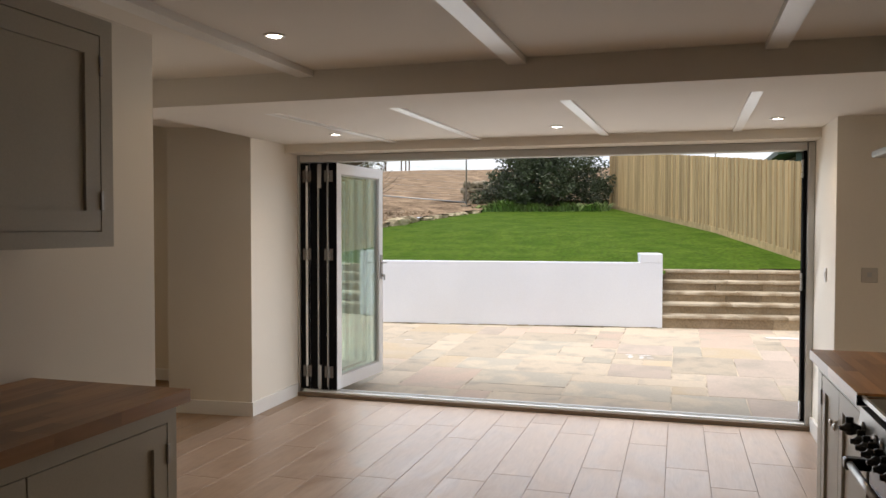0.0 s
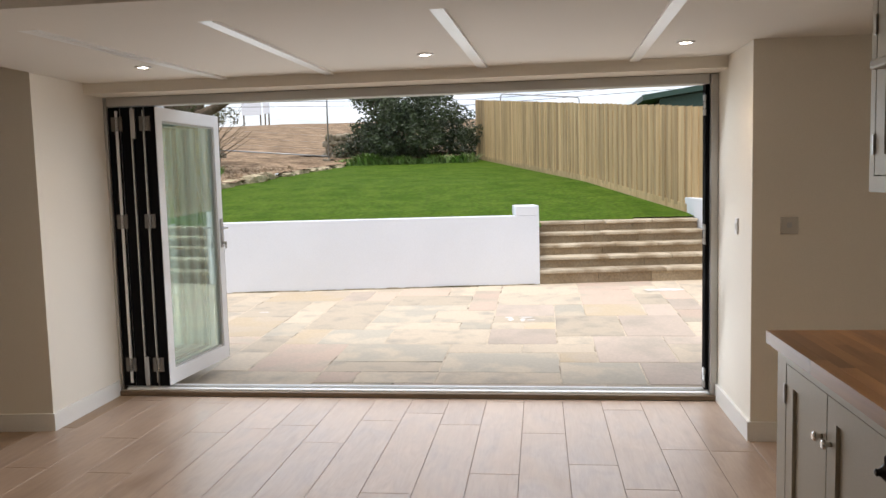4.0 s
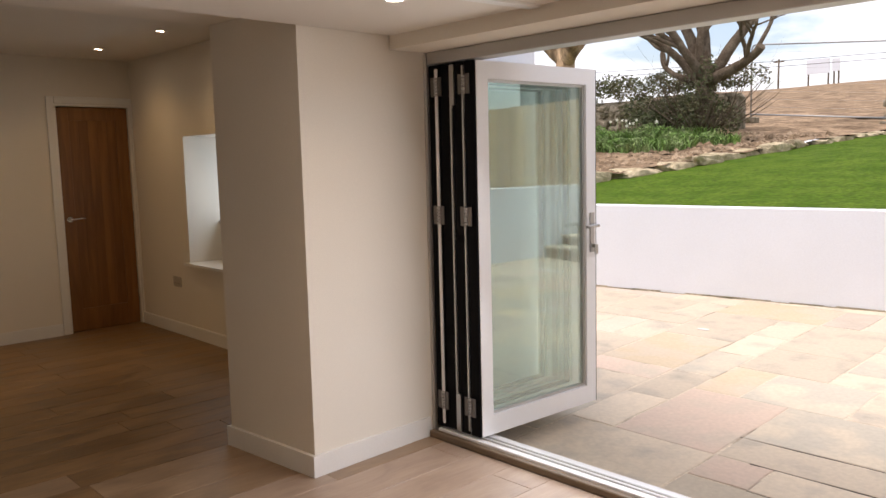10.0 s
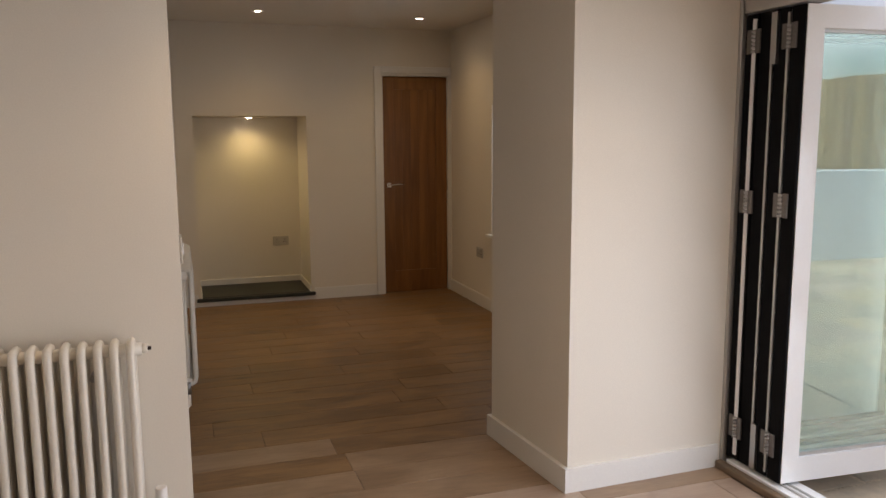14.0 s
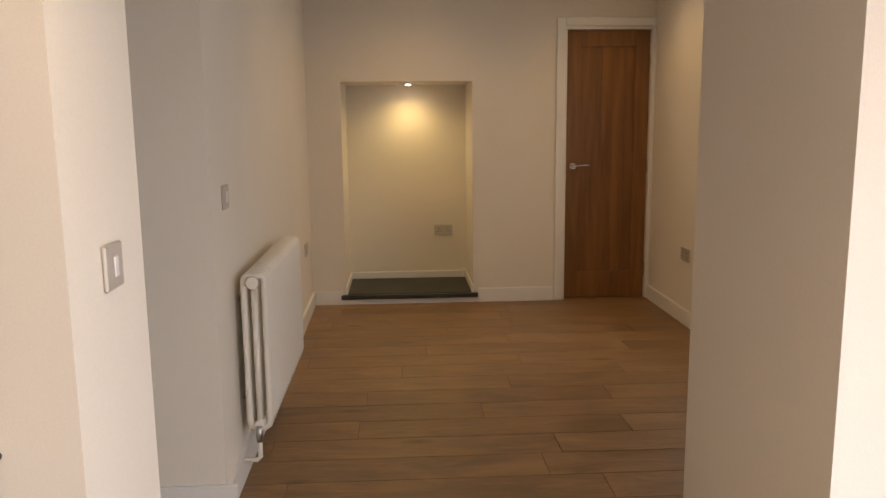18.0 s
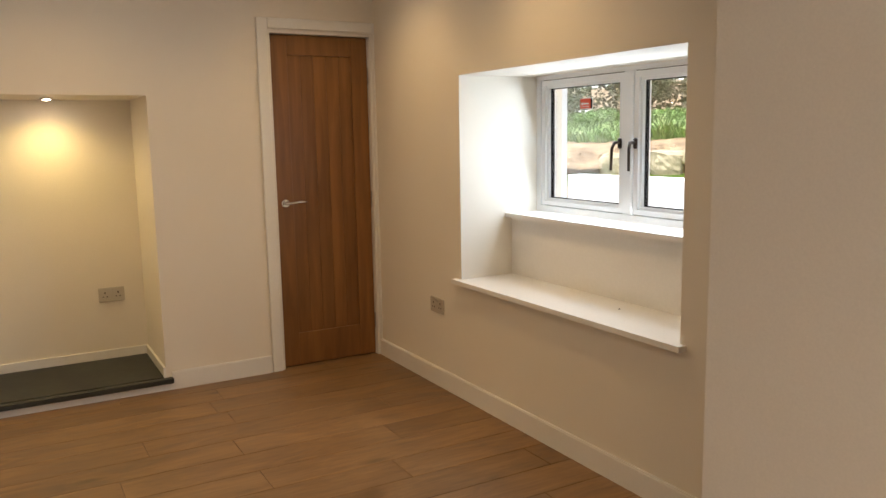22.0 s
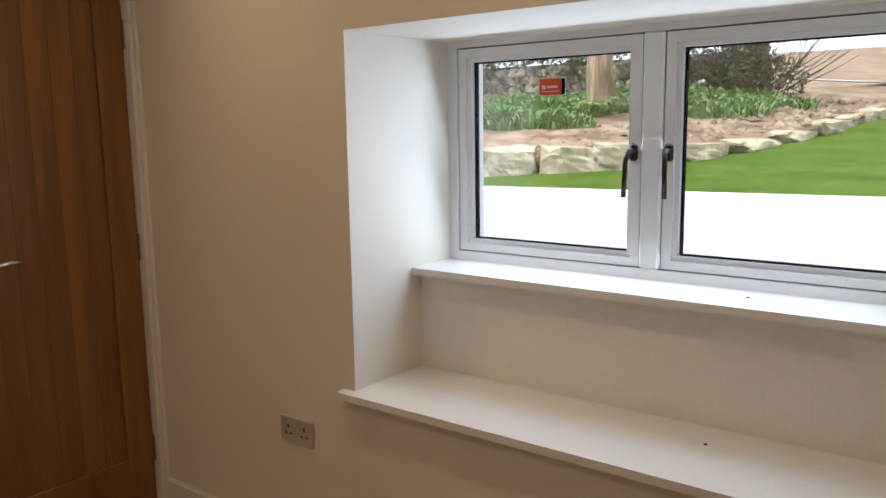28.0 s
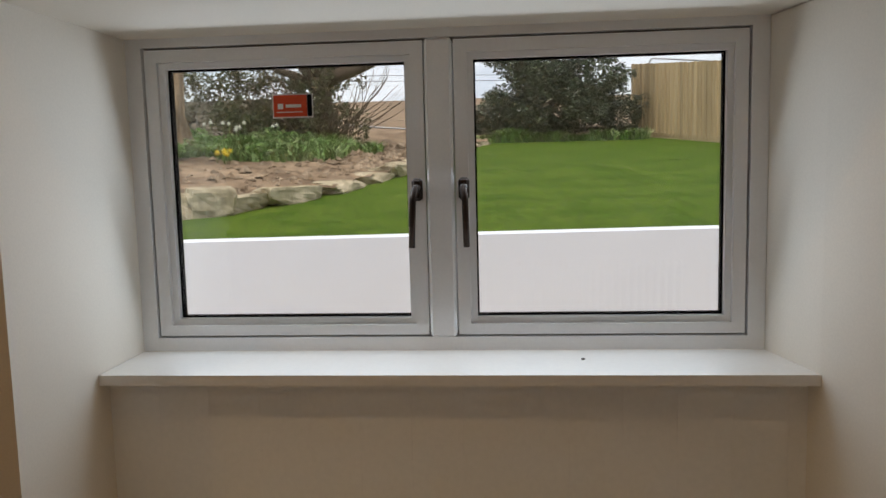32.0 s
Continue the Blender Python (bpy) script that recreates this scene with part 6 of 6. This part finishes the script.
for (ya, yb, za, zb) in ((2.55, 3.0, 0.40, 0.735), (2.55, 3.0, 0.11, 0.385), (2.06, 2.53, 0.11, 0.735)):
    dr2 = part("oven_door", box(0.775, 0.799, ya, yb, za, zb, 0.006, 2), COOKER_BLACK, ck)
    part("oven_window", box(0.772, 0.7745, ya + 0.08, yb - 0.08, za + 0.07, zb - 0.09), HOBGLASS, dr2)
    hz = zb - 0.03
    part("rail", tube([(0.715, ya + 0.02, hz), (0.715, yb - 0.02, hz)], 0.011, 10), STEEL, dr2, "steel door rail")
    for yy in (ya + 0.03, yb - 0.03):
        part("rail_end", box(0.700, 0.775, yy - 0.018, yy + 0.018, hz - 0.018, hz + 0.018, 0.006), COOKER_BLACK, dr2)
# opposite side
carcass("base_cabinet", -1.797, -1.225, 0.6, 2.465, 0.0, 0.862, 1,
        [(1.90, 2.42, 0.14, 0.81, 1.94, 0.70, 2.423), (1.31, 1.894, 0.14, 0.81, 1.85, 0.70, None), (0.66, 1.30, 0.14, 0.81, 1.26, 0.70, None)], "taupe painted base cabinet with shaker doors", 0.1)
worktop(-1.797, -1.195, 0.6, 2.495, "oak block worktop under the wall cabinet")
carcass("wall_cabinet", -1.797, -1.465, 1.2, 2.49, 1.335, 2.03, 1,
        [(1.86, 2.435, 1.385, 1.975, 1.90, 1.46, 2.438), (1.25, 1.854, 1.385, 1.975, 1.82, 1.46, None)], "taupe painted wall cabinet with shaker doors")

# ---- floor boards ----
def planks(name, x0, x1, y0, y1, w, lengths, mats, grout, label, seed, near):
    """Rows of planks along y; the fall of daylight from east to west is put into their colour, pale to brown. near: the
    stretch (x0, x1, y0, y1) whose planks are parts; the rest is joined.
    """
    r = random.Random(seed)
    t = struct(name, boxes((x0, x1, y0, y1, -0.0118, -0.0040)), grout, label, "floor")
    rest = bmesh.new()
    shared = {}
    x = x0
    while x < x1 - 0.01:
        xe = min(x + w, x1)
        y = y0 - r.uniform(0, lengths * 0.9)
        while y < y1 - 0.001:
            a, b = max(y, y0), min(y + lengths, y1)
            y += lengths
            if b - a < 0.03:
                continue
            inside = near[0] < (x + xe) / 2 < near[1] and near[2] < (a + b) / 2 < near[3]
            if inside:
                # darker copies westward paint the loss of daylight, mixed at random
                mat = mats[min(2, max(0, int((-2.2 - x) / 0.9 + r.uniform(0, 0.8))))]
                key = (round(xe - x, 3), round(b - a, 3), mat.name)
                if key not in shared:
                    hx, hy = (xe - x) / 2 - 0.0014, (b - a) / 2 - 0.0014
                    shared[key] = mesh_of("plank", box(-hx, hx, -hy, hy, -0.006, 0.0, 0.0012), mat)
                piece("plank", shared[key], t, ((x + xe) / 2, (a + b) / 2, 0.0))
            else:
                bm_box(rest, x + 0.0014, xe - 0.0014, a + 0.0014, b - 0.0014, -0.006, 0.0)
        x = xe
    if len(rest.verts):
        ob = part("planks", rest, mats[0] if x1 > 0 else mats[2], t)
        tagged(ob, kind="stuff")
    else:
        rest.free()
    return t


planks("floor_kitchen", -2.66, 2.20, -3.2, 6.245, 0.236, 1.2, (FLOOR_DAYLIT, FLOOR_HALF_LIT, FLOOR_DIM), GROUT_K, "wood-effect plank tiles, coloured paler for the daylight on them", 4, (-2.7, 1.4, 1.5, 6.3))
planks("floor_snug", -7.06, -2.66, 1.8, 6.499, 0.2, 1.2, (FLOOR_DAYLIT, FLOOR_HALF_LIT, FLOOR_DIM), GROUT, "wood-effect plank tiles, coloured browner for the dimmer light", 9, (-7.1, -2.6, 3.9, 6.5))

# ---- patio flags on a 0.3 m grid ----
bm = bmesh.new()
vs = [bm.verts.new(v) for v in ((-10, 6.41, patio_z(6.41) - 0.002), (5, 6.41, patio_z(6.41) - 0.002), (5, 11.6, patio_z(11.6) - 0.002), (-10, 11.6, patio_z(11.6) - 0.002))]
bm.faces.new(vs)
patio = struct("patio", bm, MORTAR, "sandstone flag patio with pale mortar joints", "paving")
CELL, ROW, GX, GY = 0.302, 0.291, 0.185, 7.14
I0, I1, J0, J1 = -32, 15, -3, 15
used = set()
# flags by column and row of the grid: s buff, p pink, g grey-green, b brown-mauve, t tan
slabs = [(-3, 0, 0, 2, "g"), (0, 1, 1, 2, "t"), (1, 3, 1, 4, "b"), (1, 3, 9, 12, "p"), (-2, 0, 3, 5, "b"), (-1, 0, 5, 6, "t"), (-2, -1, 5, 6, "s"), (-2, 0, 6, 7, "s"),
         (-2, 0, 7, 9, "b"), (0, 2, 4, 7, "s"), (2, 4, 4, 7, "b"), (-3, -1, 2, 3, "s"), (-1, 1, 2, 3, "s"), (0, 1, 3, 4, "s")]
slabs += [(-8, -6, 0, 3, "p"), (-7, -5, 3, 5, "g"), (-5, -2, 3, 5, "s"), (-6, -3, 1, 3, "g"), (-6, -3, 0, 1, "s"), (-5, -3, -1, 0, "s"), (-3, 0, -1, 0, "s"), (0, 2, -1, 1, "g"), (2, 4, -1, 1, "b"),
          (-2, 1, 9, 11, "s"), (-4, -2, 6, 8, "s"), (-6, -4, 11, 13, "p"), (0, 1, 7, 9, "g"), (3, 5, 1, 3, "s")]
for i0, i1, j0, j1, k in slabs:
    used |= {(i, j) for i in range(i0, i1) for j in range(j0, j1)}
pr = random.Random(33)
for j in range(J0, J1):
    for i in range(I0, I1):
        if (i, j) in used:
            continue
        for w, h in pr.sample([(3, 2), (2, 3), (2, 2), (3, 2), (2, 2), (2, 1), (3, 1), (1, 2)], 8) + [(1, 1)]:
            cells = {(a, b) for a in range(i, i + w) for b in range(j, j + h)}
            if i + w <= I1 and j + h <= J1 and not cells & used:
                break
        used |= cells
        slabs.append((i, i + w, j, j + h, pr.choices("spgbt", (6, 1.3, 1.6, 1.2, 0.8))[0]))
kinds = {"s": SANDSTONE, "p": SANDSTONE_PINK, "g": SANDSTONE_GREY, "b": SANDSTONE_BROWN, "t": SANDSTONE_TAN}
far = {k: bmesh.new() for k in kinds}
for i0, i1, j0, j1, k in slabs:
    g = 0.006
    x0, x1, y0, y1 = GX + i0 * CELL + g, GX + i1 * CELL - g, GY + j0 * ROW + g, GY + j1 * ROW - g
    y0 = max(y0, 6.42)
    cx, cy = (x0 + x1) / 2, (y0 + y1) / 2
    pts = []
    for ax, ay, bx, by in ((x0, y0, x1, y0), (x1, y0, x1, y1), (x1, y1, x0, y1), (x0, y1, x0, y0)):
        for f in (0.0, 0.35, 0.7):
            pts.append((ax + (bx - ax) * f + pr.uniform(-0.006, 0.006), ay + (by - ay) * f + pr.uniform(-0.006, 0.006)))
    bm = bmesh.new()
    lift = pr.uniform(0.0, 0.003)
    lo = [bm.verts.new((x, y, patio_z(y) - 0.03)) for x, y in pts]
    mid = [bm.verts.new((x, y, patio_z(y) - 0.003 + lift)) for x, y in pts]
    hi = [bm.verts.new((cx + (x - cx) * (1 - 0.012 / max(x1 - x0, 0.1)), cy + (y - cy) * (1 - 0.012 / max(y1 - y0, 0.1)), patio_z(y) + lift)) for x, y in pts]
    n = len(pts)
    bm.faces.new(hi)
    for q in range(n):
        bm.faces.new((lo[q], lo[(q + 1) % n], mid[(q + 1) % n], mid[q]))
        bm.faces.new((mid[q], mid[(q + 1) % n], hi[(q + 1) % n], hi[q]))
    if -5.5 < cx < 2.6:
        part("flag", bm, kinds[k], patio)
    else:
        me = bpy.data.meshes.new("tmp")
        bm.to_mesh(me)
        far[k].from_mesh(me)
        bm.free()
        bpy.data.meshes.remove(me)
for k in kinds:
    tagged(part("flags", far[k], kinds[k], patio), kind="stuff")


# splashes of dried mortar on the flags
def splash(x, y, rx, ry, seed):
    q = random.Random(seed)
    bm = bmesh.new()
    pts = [(x + rx * q.uniform(0.6, 1.0) * math.cos(k * 0.449), y + ry * q.uniform(0.6, 1.0) * math.sin(k * 0.449)) for k in range(14)]
    lo = [bm.verts.new((a, b, patio_z(b) + 0.0045)) for a, b in pts]
    hi = [bm.verts.new((a, b, patio_z(b) + 0.0062)) for a, b in pts]
    bm.faces.new(hi)
    for k in range(14):
        bm.faces.new((lo[k], lo[(k + 1) % 14], hi[(k + 1) % 14], hi[k]))
    solid("mortar_splash", bm, SPLASH, "thin white splash of dried mortar on the patio", "stain", "mortar splashes")


SPLASH = material("white_mortar_splash", (0.74, 0.70, 0.66), 0.85, var=0.08, big=6, fine=60, bump=0.2)
for k, (x, y, rx, ry) in enumerate(((-0.27, 9.09, 0.06, 0.035), (-0.10, 9.10, 0.08, 0.03), (-0.25, 8.99, 0.035, 0.08), (-0.13, 8.98, 0.03, 0.09), (-0.05, 8.97, 0.05, 0.03), (1.45, 10.6, 0.30, 0.10), (-2.9, 9.4, 0.07, 0.03))):
    splash(x, y, rx, ry, 60 + k)


# joints that were left open, dark between the flags nearest the door
for xa, xb, row in ((-2.0, -0.73, 1), (-1.45, -0.73, 0), (-1.33, -0.73, -1)):
    y = GY + row * ROW
    q = random.Random(row + 9)
    bm = bmesh.new()
    x = xa
    while x < xb:
        e = min(x + q.uniform(0.05, 0.14), xb)
        w = q.uniform(0.003, 0.0075)
        bm_box(bm, x, e, y - w, y + w, patio_z(y) - 0.003, patio_z(y) - 0.0008)
        x = e
    part("open_joint", bm, BLACK, patio, "dark open joint between flags")
